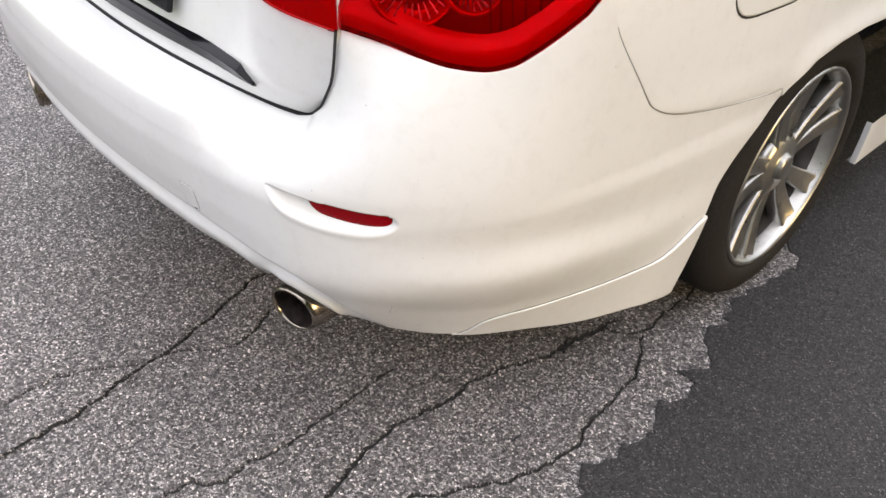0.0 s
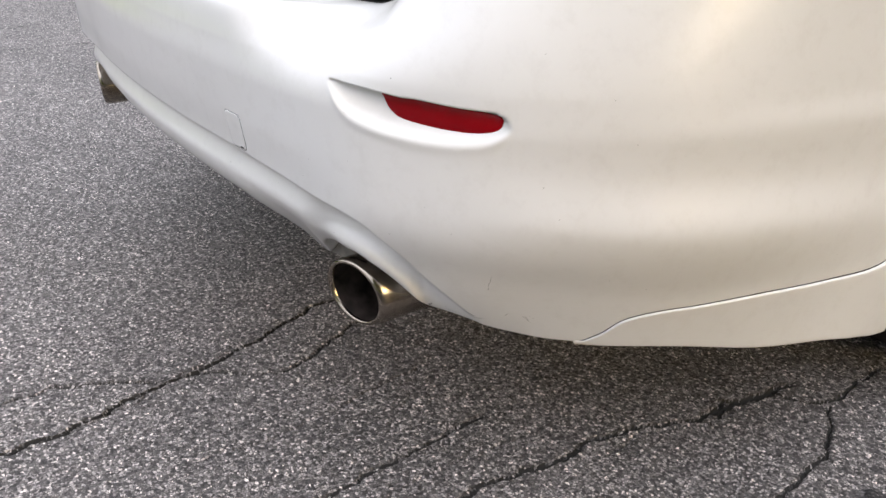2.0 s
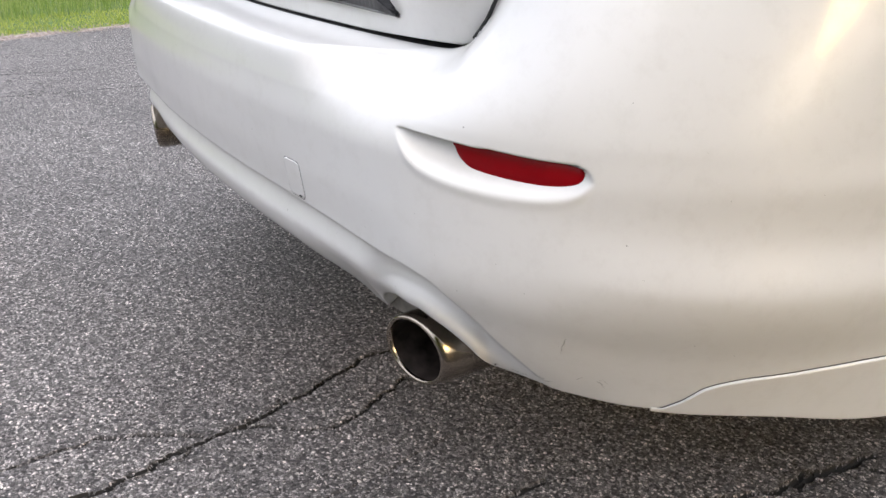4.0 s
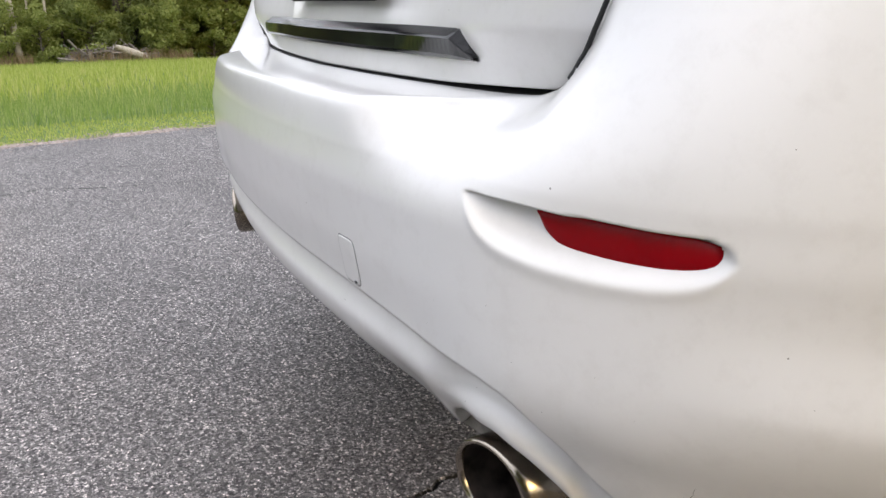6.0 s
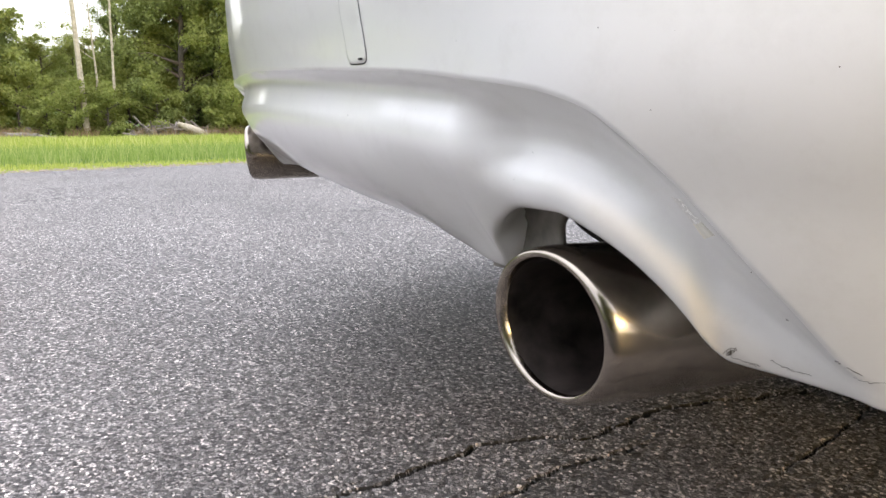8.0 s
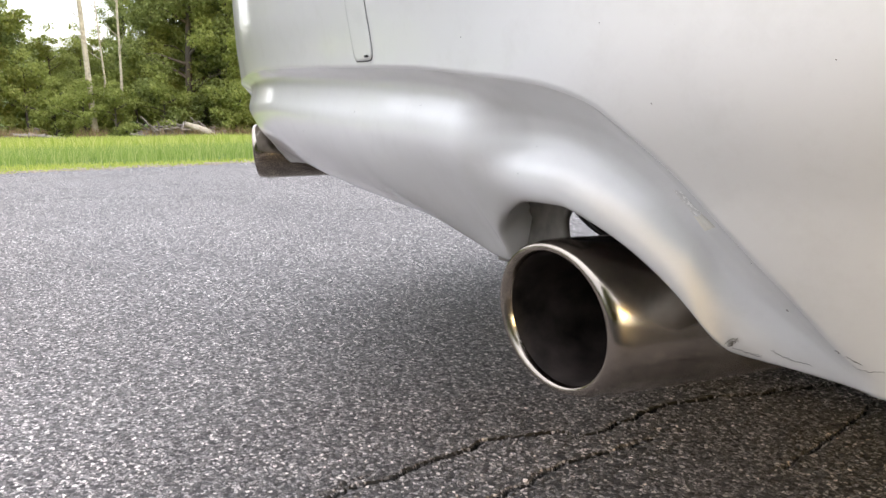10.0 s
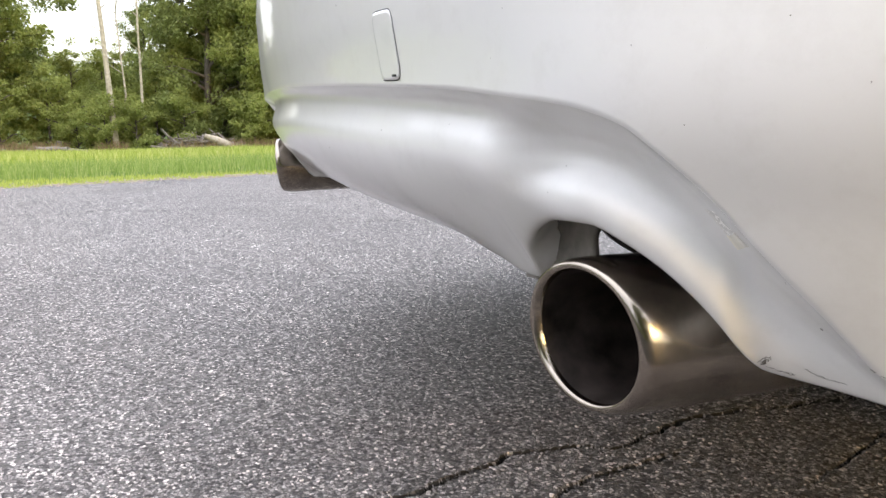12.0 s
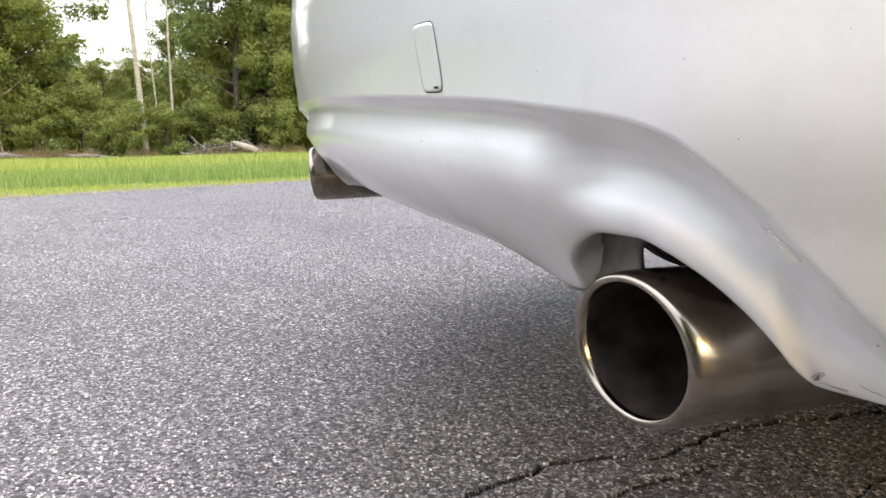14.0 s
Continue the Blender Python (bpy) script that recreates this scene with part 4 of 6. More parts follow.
part("muffler", box_bm(1.16, 0.24, 0.13, 0.05, (0, 0.62, 0.325), seg=4), MUFFLER, car, "dull aluminium muffler")
part("underbody", box_bm(1.16, 3.7, 0.05, 0.02, (0, 2.70, 0.24)), BLACK_PLASTIC, car, "black underbody tray")
# unseen tray, added to stop light bouncing onto the ground behind the bumper
part("bounce_block_tray", box_bm(0.80, 0.36, 0.012, 0.004, (0, 0.345, 0.345)), BLACK_PLASTIC, car, "unseen black tray added to darken the ground")
part("rear_valance", box_bm(1.30, 0.05, 0.26, 0.01, (0, 0.52, 0.50)), BLACK_PLASTIC, car, "black panel behind the bumper")
for sx in (-1, 1):
    part("wheel_liner", box_bm(0.03, 0.80, 0.50, 0.01, (sx * 0.60, WHEEL_Y, 0.52)), SOOT, car, "black wheel well liner")
    part("wheel_liner", box_bm(0.22, 0.02, 0.36, 0.005, (sx * 0.70, WHEEL_Y - 0.375, 0.43)), SOOT, car, "black wheel well liner")
    part("wheel_liner", box_bm(0.22, 0.74, 0.02, 0.005, (sx * 0.70, WHEEL_Y, 0.66)), SOOT, car, "black wheel well liner")


# ---- the car: the rest of its body ----
def patch(name, a, b, mat, parent, label="", n=24, bulge=0.0, flip=False, mirror=False):
    """A skin between two curves of points, bulged outwards a little."""
    a, b = np.array(a, float), np.array(b, float)
    t = np.linspace(0, 1, 40)
    k = np.linspace(0, 1, len(a))
    A = np.stack([pchip(k, a[:, j], t) for j in range(3)], -1)
    B = np.stack([pchip(np.linspace(0, 1, len(b)), b[:, j], t) for j in range(3)], -1)
    u = np.linspace(0, 1, n)[None, :, None]
    P = A[:, None, :] * (1 - u) + B[:, None, :] * u
    N = grid_normals(P) * (-1 if flip else 1)
    P = P + N * (bulge * np.sin(u * math.pi))
    if mirror:
        P = P * np.array([-1, 1, 1])
    return grid_part(name, P, mat, parent, label, flip=flip != mirror)


def both(rows):
    """A curve across the car from its right half."""
    r = [tuple(p) for p in rows]
    return [(-x, y, z) for x, y, z in r[::-1]] + r[1:]


def side_panel(name, y0, y1, lo, hi, label, mirror, n=40):
    y = np.linspace(y0, y1, n)
    lo, hi = np.broadcast_to(lo(y) if callable(lo) else lo, y.shape), np.broadcast_to(hi, y.shape)
    A = np.linspace(0, 1, 30)
    Y, AA = np.meshgrid(y, A, indexing="ij")
    Z = lo[:, None] + (hi - lo)[:, None] * AA
    P = np.stack([side_x(Y) - side_depth(Z), Y, Z], -1)
    P = flanged(flanged(P, "uU", 0.002, 0.012), "v", 0.003, 0.02)
    if mirror:
        P = P * np.array([-1, 1, 1])
    return grid_part(name, P, PAINT, car, label, flip=mirror)


def front_arch(y):
    d = np.clip(1 - ((y - FRONT_Y) / 0.375) ** 2, 0, 1)
    return np.where(np.abs(y - FRONT_Y) < 0.372, 0.235 + 0.395 * np.sqrt(d), 0.22)


def rear_front_arch(y):
    """Lower edge of the rear door: rises over the wheel."""
    return np.where(y < 1.70, 0.30 + 0.30 * np.clip((1.70 - y) / 0.12, 0, 1) ** 1.5, 0.30)


for mirror in (False, True):
    side_panel("rear_door", 1.645, 2.42, rear_front_arch, 0.945, "white rear door", mirror)
    front = side_panel("front_door", 2.425, 3.40, 0.30, 0.945, "white front door", mirror)
    side_panel("front_wing", 3.405, 4.48, front_arch, 0.90, "white front wing", mirror, 80)
    side_panel("rocker_panel", 1.545, 3.52, 0.185, 0.296, "white rocker panel", mirror)
    k = -1 if mirror else 1
    for yc, nm in ((1.80, "rear"), (2.56, "front")):
        part("door_handle", box_bm(0.028, 0.20, 0.028, 0.010, (k * 0.862, yc, 0.84), seg=3), PAINT, car, "white door handle")
    belt = [(0.795, 1.02, 0.975), (0.80, 1.6, 0.950), (0.80, 2.4, 0.945), (0.795, 3.35, 0.955)]
    edge = [(0.66, 1.28, 1.10), (0.60, 1.75, 1.36), (0.60, 2.45, 1.375), (0.74, 3.22, 1.06)]
    patch("side_window", belt, edge, GLASS_DARK, car, "dark tinted side window", flip=True, mirror=mirror)
    patch("roof_rail", edge, [(0.62, 1.16, 1.09), (0.55, 1.72, 1.392), (0.55, 2.45, 1.405), (0.72, 3.36, 1.05)], PAINT, car, "white roof rail", flip=True, mirror=mirror)
    patch("pillar", [(0.79, 0.72, 0.955), (0.795, 1.02, 0.978), (0.80, 1.2, 0.965)], [(0.60, 0.96, 1.02), (0.62, 1.16, 1.09), (0.64, 1.26, 1.10)], PAINT, car, "white rear pillar", flip=True, mirror=mirror)
    patch("waist_panel", [(0.80, 0.60, 0.94), (0.802, 1.2, 0.945), (0.802, 2.4, 0.945), (0.79, 3.4, 0.945)], [(0.79, 0.60, 0.95), (0.79, 1.2, 0.965), (0.79, 2.4, 0.952), (0.78, 3.4, 0.96)], PAINT, car, "white waist panel", flip=True, mirror=mirror)
    mir = part("door_mirror", box_bm(0.20, 0.09, 0.13, 0.035, (k * 0.93, 3.16, 1.02), seg=4), PAINT, car, "white door mirror")
    part("mirror_glass", box_bm(0.15, 0.006, 0.09, 0.002, (k * 0.935, 3.112, 1.02)), CHROME, mir, "mirror glass")
    lamp_ = part("headlamp", box_bm(0.34, 0.26, 0.13, 0.05, (k * 0.60, 4.54, 0.70), Matrix.Rotation(radians(-k * 32), 3, "Z"), seg=4), GLASS_DARK, car, "clear headlamp over a dark bowl")
    part("lamp_bowl", box_bm(0.10, 0.04, 0.08, 0.03, (k * 0.56, 4.68, 0.70), seg=4), CHROME, lamp_, "chrome lamp bowl")
    part("wheel_liner", box_bm(0.22, 0.70, 0.02, 0.005, (k * 0.70, FRONT_Y, 0.68)), SOOT, car, "black wheel well liner")
    part("wheel_liner", box_bm(0.03, 0.76, 0.46, 0.01, (k * 0.60, FRONT_Y, 0.45)), SOOT, car, "black wheel well liner")

patch("trunk_deck", both([(0, 0.325, 0.955), (0.40, 0.33, 0.952), (0.57, 0.36, 0.93), (0.79, 0.58, 0.93)]), both([(0, 0.90, 1.005), (0.40, 0.91, 1.00), (0.58, 0.93, 0.99), (0.79, 0.72, 0.95)]), PAINT, car, "white trunk deck", bulge=0.012, flip=True)
patch("trunk_lip", both([(0, 0.318, 0.925), (0.40, 0.322, 0.925), (0.57, 0.352, 0.92)]), both([(0, 0.325, 0.957), (0.40, 0.33, 0.954), (0.57, 0.362, 0.93)]), PAINT, car, "white trunk lip", bulge=0.004, flip=True)
patch("rear_window", both([(0, 0.90, 1.003), (0.40, 0.91, 0.998), (0.60, 0.95, 0.99)]), both([(0, 1.62, 1.375), (0.35, 1.63, 1.37), (0.56, 1.70, 1.35)]), GLASS_DARK, car, "dark rear window", bulge=0.03, flip=True)
patch("roof", both([(0, 1.62, 1.377), (0.35, 1.63, 1.372), (0.56, 1.70, 1.35)]), both([(0, 2.66, 1.385), (0.35, 2.64, 1.38), (0.56, 2.58, 1.35)]), PAINT, car, "white roof", bulge=0.035, flip=True)
patch("windscreen", both([(0, 2.66, 1.383), (0.35, 2.64, 1.378), (0.56, 2.58, 1.35)]), both([(0, 3.52, 0.99), (0.45, 3.47, 0.985), (0.74, 3.36, 0.97)]), GLASS_DARK, car, "dark windscreen", bulge=0.04, flip=True)
patch("hood", both([(0, 3.52, 0.988), (0.45, 3.47, 0.983), (0.78, 3.36, 0.945)]), both([(0, 4.72, 0.77), (0.40, 4.68, 0.765), (0.70, 4.46, 0.79)]), PAINT, car, "white hood", bulge=0.03, flip=True)
nose = patch("front_bumper", both([(0, 4.72, 0.77), (0.40, 4.68, 0.765), (0.66, 4.50, 0.66), (0.80, 4.36, 0.62)]), both([(0, 4.74, 0.20), (0.45, 4.70, 0.20), (0.70, 4.54, 0.20), (0.80, 4.34, 0.22)]), PAINT, car, "white front bumper", bulge=0.05, flip=True)
part("grille", box_bm(0.80, 0.05, 0.24, 0.03, (0, 4.765, 0.56), seg=3), BLACK_PLASTIC, nose, "black mesh grille")
part("grille_frame", box_bm(0.86, 0.03, 0.02, 0.008, (0, 4.775, 0.685)), CHROME, nose, "chrome grille frame")
part("lower_intake", box_bm(1.00, 0.05, 0.09, 0.02, (0, 4.765, 0.29), seg=3), BLACK_PLASTIC, nose, "black lower intake")


# ---- marks of use on the tail, and a painted glint ----
def skin_depth(s, z):
    """Inward distance of the bumper's skin at a height."""
    z1, zb = table(CREASE, s, 1), table(RIM, s, 1)
    low = tail_surface(s, np.clip(1 - (z1 - z) / np.maximum(z1 - zb, 1e-4), 0, 1))[2]
    return np.where(z < z1, low, np.where(z < FACE_TOP, face_depth(s, z), shoulder_depth(s, z)))


def scuff(points, width, seed):
    """A thin scratched stroke lying on the skin; points are (x of the station, height)."""
    r = np.random.default_rng(seed)
    p = np.array(points, float)
    k = np.linspace(0, 1, 14)
    x, z = (np.interp(k, np.linspace(0, 1, len(p)), p[:, j]) + r.normal(0, 0.0004, 14) for j in (0, 1))
    w = width * (0.3 + 0.7 * r.random(14)) * np.sin(np.clip(k, 0.06, 0.94) * math.pi) ** 0.4
    dx, dz = np.gradient(x), np.gradient(z)
    n = np.hypot(dx, dz)
    rows = []
    for q in (-1, 1):
        xx, zz = x - q * w * dz / n, z + q * w * dx / n
        ss = arc_x(xx)
        rows.append(tail_point(ss, zz, skin_depth(ss, zz) - 0.0004))
    grid_part("scuff", np.stack(rows, 1), MARK, bumper, "dark scuff in the paint")


for i, (pts, w) in enumerate((
        ([(0.6098, 0.2590), (0.6120, 0.2606), (0.6150, 0.2632), (0.6176, 0.2640)], 0.0006), ([(0.6112, 0.2582), (0.6135, 0.2608), (0.6158, 0.2618)], 0.0008), ([(0.6172, 0.2640), (0.6168, 0.2622), (0.6142, 0.2600), (0.6128, 0.2580)], 0.0005), ([(0.6106, 0.2575), (0.6122, 0.2584), (0.6146, 0.2610)], 0.0011), ([(0.6125, 0.2570), (0.6160, 0.2566), (0.6210, 0.2558), (0.6260, 0.2562)], 0.0005), ([(0.6220, 0.2556), (0.6245, 0.2548), (0.6275, 0.2556)], 0.0006), ([(0.633, 0.2600), (0.638, 0.2580), (0.644, 0.2570)], 0.0006),
        ([(0.640, 0.2570), (0.648, 0.2562), (0.652, 0.2568)], 0.0004), ([(0.668, 0.2672), (0.672, 0.2655), (0.6755, 0.2640)], 0.0006), ([(0.671, 0.262), (0.678, 0.2605), (0.684, 0.2612)], 0.0005), ([(0.664, 0.2700), (0.6665, 0.2690)], 0.0005),
        ([(0.6935, 0.3159), (0.6945, 0.326), (0.6968, 0.336), (0.6975, 0.3411)], 0.0004), ([(0.7085, 0.2730), (0.7105, 0.2760), (0.7128, 0.2790)], 0.0005), ([(0.7258, 0.2758), (0.7295, 0.2725), (0.7338, 0.2650)], 0.0005), ([(0.731, 0.2780), (0.737, 0.2720)], 0.0004))):
    scuff(pts, w * 0.55, 40 + i)


def glint_patch(corners, mat, seed, label):
    """A sun glint painted as a pale spot with ragged ends on the skin; corners are (x of the station, share of the
    lower fascia), round the spot.
    """
    r = np.random.default_rng(seed)
    n, m = 16, 20
    c = np.array(corners)
    rows = []
    for j in range(m):
        q = j / (m - 1)
        t = np.linspace(-r.uniform(0, 0.10), 1 + r.uniform(0, 0.08), n)[:, None]
        e0, e1 = c[0] + (c[1] - c[0]) * q, c[3] + (c[2] - c[3]) * q
        p = e0 + (e1 - e0) * t
        ss = arc_x(p[:, 0])
        rows.append(tail_point(*tail_surface(ss, p[:, 1])))
    P = np.stack(rows, 1)
    N = grid_normals(P)
    N = -N if (N[..., 1] + N[..., 2]).mean() > 0 else N
    grid_part("glint_patch", P + N * 0.0002, mat, bumper, label, flip=True)


# sun glint thrown up by the exhaust tip, painted as two pale patches
glint_patch([(0.5945, 0.70), (0.6015, 0.81), (0.6105, 0.86), (0.6030, 0.70)], GLINT_FAINT, 3, "faint grey painted glint under the crease")
glint_patch([(0.6036, 0.70), (0.6112, 0.86), (0.6172, 0.88), (0.6075, 0.70)], GLINT_BRIGHT, 8, "bright cream painted glint under the crease")


def speck(x, z, radius, seed, by_y=None):
    """A dried fleck of dirt."""
    r = np.random.default_rng(seed)
    s = float(arc_x(x)) if by_y is None else float(arc_y(by_y))
    a = np.linspace(0, 2 * math.pi, 9)[:-1]
    q = radius * r.uniform(0.7, 1.2, 8)
    ss, zz = s + np.cos(a) * q, z + np.sin(a) * q
    ring = tail_point(ss, zz, skin_depth(ss, zz) - 0.0002)
    top = tail_point(np.array([s]), np.array([z]), skin_depth(np.array([s]), np.array([z])) - 0.0008)
    child("dirt_fleck", mesh_from("dirt_fleck", np.vstack([ring, top]), [(i, (i + 1) % 8, 8) for i in range(8)], MARK), bumper)


for i, (x, z, rad) in enumerate(((0.579, 0.4122, 0.0010), (0.480, 0.4111, 0.0008), (0.509, 0.354, 0.0009), (0.499, 0.339, 0.0008), (0.4005, 0.374, 0.0007), (0.602, 0.3784, 0.0010), (0.632, 0.3086, 0.0011), (0.8006, 0.3276, 0.0014),
                                 (0.744, 0.4247, 0.0010), (0.7295, 0.6655, 0.0009), (0.7677, 0.544, 0.0010), (0.691, 0.3267, 0.0009), (0.640, 0.420, 0.0008), (0.555, 0.450, 0.0007), (0.665, 0.395, 0.0009), (0.780, 0.345, 0.0010))):
    speck(x, z, rad * 0.3, 70 + i)
speck(0, 0.3799, 0.0010, 99, by_y=0.7623)


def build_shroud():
    """Dull grey-brown inner panel behind the exhaust cut-out, with a rounded opening for the pipe."""
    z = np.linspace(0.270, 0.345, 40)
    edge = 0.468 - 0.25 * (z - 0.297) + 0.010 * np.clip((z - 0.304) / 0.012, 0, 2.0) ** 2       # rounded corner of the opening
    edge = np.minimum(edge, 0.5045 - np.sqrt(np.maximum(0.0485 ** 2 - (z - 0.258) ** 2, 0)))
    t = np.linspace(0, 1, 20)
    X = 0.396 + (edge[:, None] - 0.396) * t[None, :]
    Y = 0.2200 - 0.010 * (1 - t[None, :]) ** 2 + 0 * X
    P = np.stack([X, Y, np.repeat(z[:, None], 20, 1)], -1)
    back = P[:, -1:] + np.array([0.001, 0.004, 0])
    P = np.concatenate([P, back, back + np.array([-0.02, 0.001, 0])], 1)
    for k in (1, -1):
        grid_part("exhaust_shroud", P * np.array([k, 1, 1]), SHROUD_GREY, car, "dull grey-brown panel behind the exhaust cut-out", flip=k > 0)
        # unseen black plate, added to darken what the tip reflects
        part("tip_shade_plate", box_bm(0.17, 0.24, 0.012, 0.004, (k * 0.515, 0.405, 0.340)), BLACK_PLASTIC, car, "unseen black plate added above the exhaust tip")


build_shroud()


# ---- ground ----
rng = np.random.default_rng(7)


def ground_z(x, y):
    """The lawn: level with the asphalt, then falling gently to the wood."""
    far = np.clip((-3.4 - np.asarray(x, float)) / 31.0, 0, 1.6)
    return -0.022 - 1.62 * far + 0.02 * np.sin(np.asarray(y, float) * 0.7) * np.clip(far * 6, 0, 1)


EDGE0, EDGE1 = (-3.20, -0.92), (-3.66, 0.60)


def edge_x(y):
    """The asphalt's edge towards the lawn."""
    k = (EDGE1[0] - EDGE0[0]) / (EDGE1[1] - EDGE0[1])
    return EDGE0[0] + k * (np.clip(y, -9, 9) - EDGE0[1])


def soil_material():
    m = Mat("grassy_soil", Roughness=0.95)
    v = m.coords()
    a, b = m.noise(v, 0.8, 5), m.noise(v, 22, 4)
    green = m.mix(a.outputs[0], (0.055, 0.105, 0.018), (0.12, 0.19, 0.035))
    m.colour(m.mix(m.ramp(b.outputs[0], [(0.5, (0, 0, 0)), (0.75, (0.6, 0.6, 0.6))]), green, (0.10, 0.08, 0.045)))
    m.bump(b.outputs[0], 0.6, 0.02)
    return m.m


def blade_material(name, lo, hi, tip):
    """Leaves and blades: each one a little different, thin enough to glow against the light."""
    m = Mat(name, Roughness=0.6, Specular_IOR_Level=0.15)
    geo = m.node("ShaderNodeNewGeometry")
    col = m.ramp(geo.outputs["Random Per Island"], [(0.0, lo), (0.55, hi), (1.0, tip)])
    m.colour(col)
    tr = m.node("ShaderNodeBsdfTranslucent")
    mixed = m.node("ShaderNodeMixShader")
    mixed.inputs[0].default_value = 0.45
    m.link(col, tr.inputs[0])
    m.link(m.b.outputs[0], mixed.inputs[1])
    m.link(tr.outputs[0], mixed.inputs[2])
    m.link(mixed.outputs[0], m.t.nodes["Material Output"].inputs[0])
    return m.m


SOIL = soil_material()
LAWN = blade_material("lawn_blades", (0.29, 0.36, 0.06), (0.45, 0.50, 0.10), (0.60, 0.57, 0.20))
TALL = blade_material("tall_grass_blades", (0.16, 0.25, 0.055), (0.28, 0.375, 0.09), (0.46, 0.49, 0.20))
MEADOW = blade_material("meadow_blades", (0.26, 0.335, 0.06), (0.41, 0.47, 0.10), (0.58, 0.56, 0.22))
DRY = blade_material("dry_weeds", (0.24, 0.16, 0.09), (0.38, 0.26, 0.16), (0.20, 0.20, 0.07))
LEAF_A = blade_material("oak_leaves", (0.152, 0.187, 0.061), (0.225, 0.265, 0.085), (0.30, 0.335, 0.118))
LEAF_B = blade_material("maple_leaves", (0.187, 0.227, 0.062), (0.275, 0.315, 0.087), (0.365, 0.385, 0.125))
BARK = plain("grey_bark", (0.085, 0.07, 0.055), 0.95, grain=14, var=0.4, bump=0.8)
BIRCH = plain("bleached_dead_wood", (0.42, 0.37, 0.29), 0.85, grain=10, var=0.3, bump=0.5)
GRAVEL = plain("pinkish_gravel", (0.36, 0.292, 0.258), 0.9, grain=50, var=0.45)
LOG_GREY = plain("weathered_log", (0.23, 0.20, 0.17), 0.95, grain=8, var=0.35, bump=0.8)


def sheet(name, xs, ys, mat, zfun):
    X, Y = np.meshgrid(xs, ys, indexing="ij")
    P = np.stack([X, Y, zfun(X, Y)], -1)
    return new(name, mesh_from(name, P.reshape(-1, 3), grid_faces(len(xs), len(ys)), mat))


gx = np.unique(np.concatenate([np.linspace(-900, -60, 12), np.linspace(-60, 8, 90), np.linspace(10, 900, 14)]))
gy = np.unique(np.concatenate([np.linspace(-900, -40, 12), np.linspace(-40, 40, 60), np.linspace(45, 900, 12)]))
tagged(sheet("ground", gx, gy, SOIL, ground_z), "green lawn ground falling gently to a wood", "ground", kind="structure")

# cracks: plan, half width, depth
CRACKS = [
    ([(0.30, -0.52), (0.274, -0.25), (0.27, -0.20), (0.264, -0.114), (0.244, -0.04), (0.23, 0.023), (0.222, 0.086), (0.207, 0.144), (0.186, 0.20), (0.165, 0.26), (0.137, 0.325), (0.133, 0.38)], 0.0048, 0.014),
    ([(0.133, 0.38), (0.143, 0.424), (0.157, 0.465), (0.131, 0.512), (0.104, 0.602), (0.101, 0.654), (0.108, 0.773), (0.12, 0.876), (0.13, 1.1)], 0.0050, 0.014),
    ([(0.16, -0.40), (0.155, -0.206), (0.149, -0.153), (0.147, -0.10), (0.174, -0.032), (0.216, 0.03)], 0.0035, 0.007),
    ([(0.222, 0.086), (0.241, 0.126), (0.275, 0.157), (0.294, 0.197), (0.275, 0.26), (0.251, 0.31), (0.224, 0.355), (0.197, 0.436), (0.186, 0.522)], 0.0036, 0.007),
    ([(0.52, -0.15), (0.532, -0.061), (0.539, -0.023), (0.565, 0.016), (0.559, 0.064), (0.572, 0.137), (0.563, 0.216), (0.567, 0.264), (0.555, 0.327), (0.543, 0.406)], 0.0038, 0.008),
    ([(0.73, 0.05), (0.702, 0.142), (0.673, 0.236), (0.664, 0.321), (0.678, 0.406), (0.678, 0.495), (0.686, 0.564), (0.727, 0.668), (0.72, 0.729), (0.736, 0.801), (0.734, 0.84)], 0.0040, 0.012),
    ([(0.726, 0.70), (0.738, 0.80), (0.745, 0.86)], 0.0070, 0.015),
    ([(0.78, 0.20), (0.831, 0.284), (0.858, 0.338), (0.888, 0.39), (0.91, 0.453), (0.91, 0.513), (0.904, 0.566), (0.889, 0.60), (0.887, 0.669), (0.879, 0.732), (0.865, 0.787), (0.811, 0.872)], 0.0044, 0.012),
    ([(0.738, 0.817), (0.788, 0.849), (0.809, 0.875), (0.802, 0.949), (0.798, 1.016), (0.79, 1.10)], 0.0050, 0.012),
    ([(0.835, 0.416), (0.828, 0.437), (0.83, 0.479)], 0.0030, 0.006),
    ([(0.30, 0.60), (0.238, 0.727), (0.212, 0.782), (0.187, 0.851)], 0.0026, 0.006),
    ([(0.282, -0.25), (0.274, -0.17), (0.272, -0.10), (0.253, -0.03), (0.240, 0.03)], 0.0022, 0.005),
    ([(0.216, 0.06), (0.205, 0.10), (0.196, 0.15), (0.175, 0.20)], 0.0022, 0.005),
    ([(0.712, 0.50), (0.700, 0.58), (0.735, 0.66), (0.742, 0.74)], 0.0024, 0.005),
    ([(0.60, 0.10), (0.612, 0.20), (0.606, 0.32), (0.618, 0.45)], 0.0018, 0.004),
    ([(0.42, 0.02), (0.43, 0.16), (0.405, 0.30), (0.39, 0.42)], 0.0026, 0.004),
]
PX0, PX1, PY0, PY1, CELL = -0.02, 1.06, -0.56, 1.12, 0.003


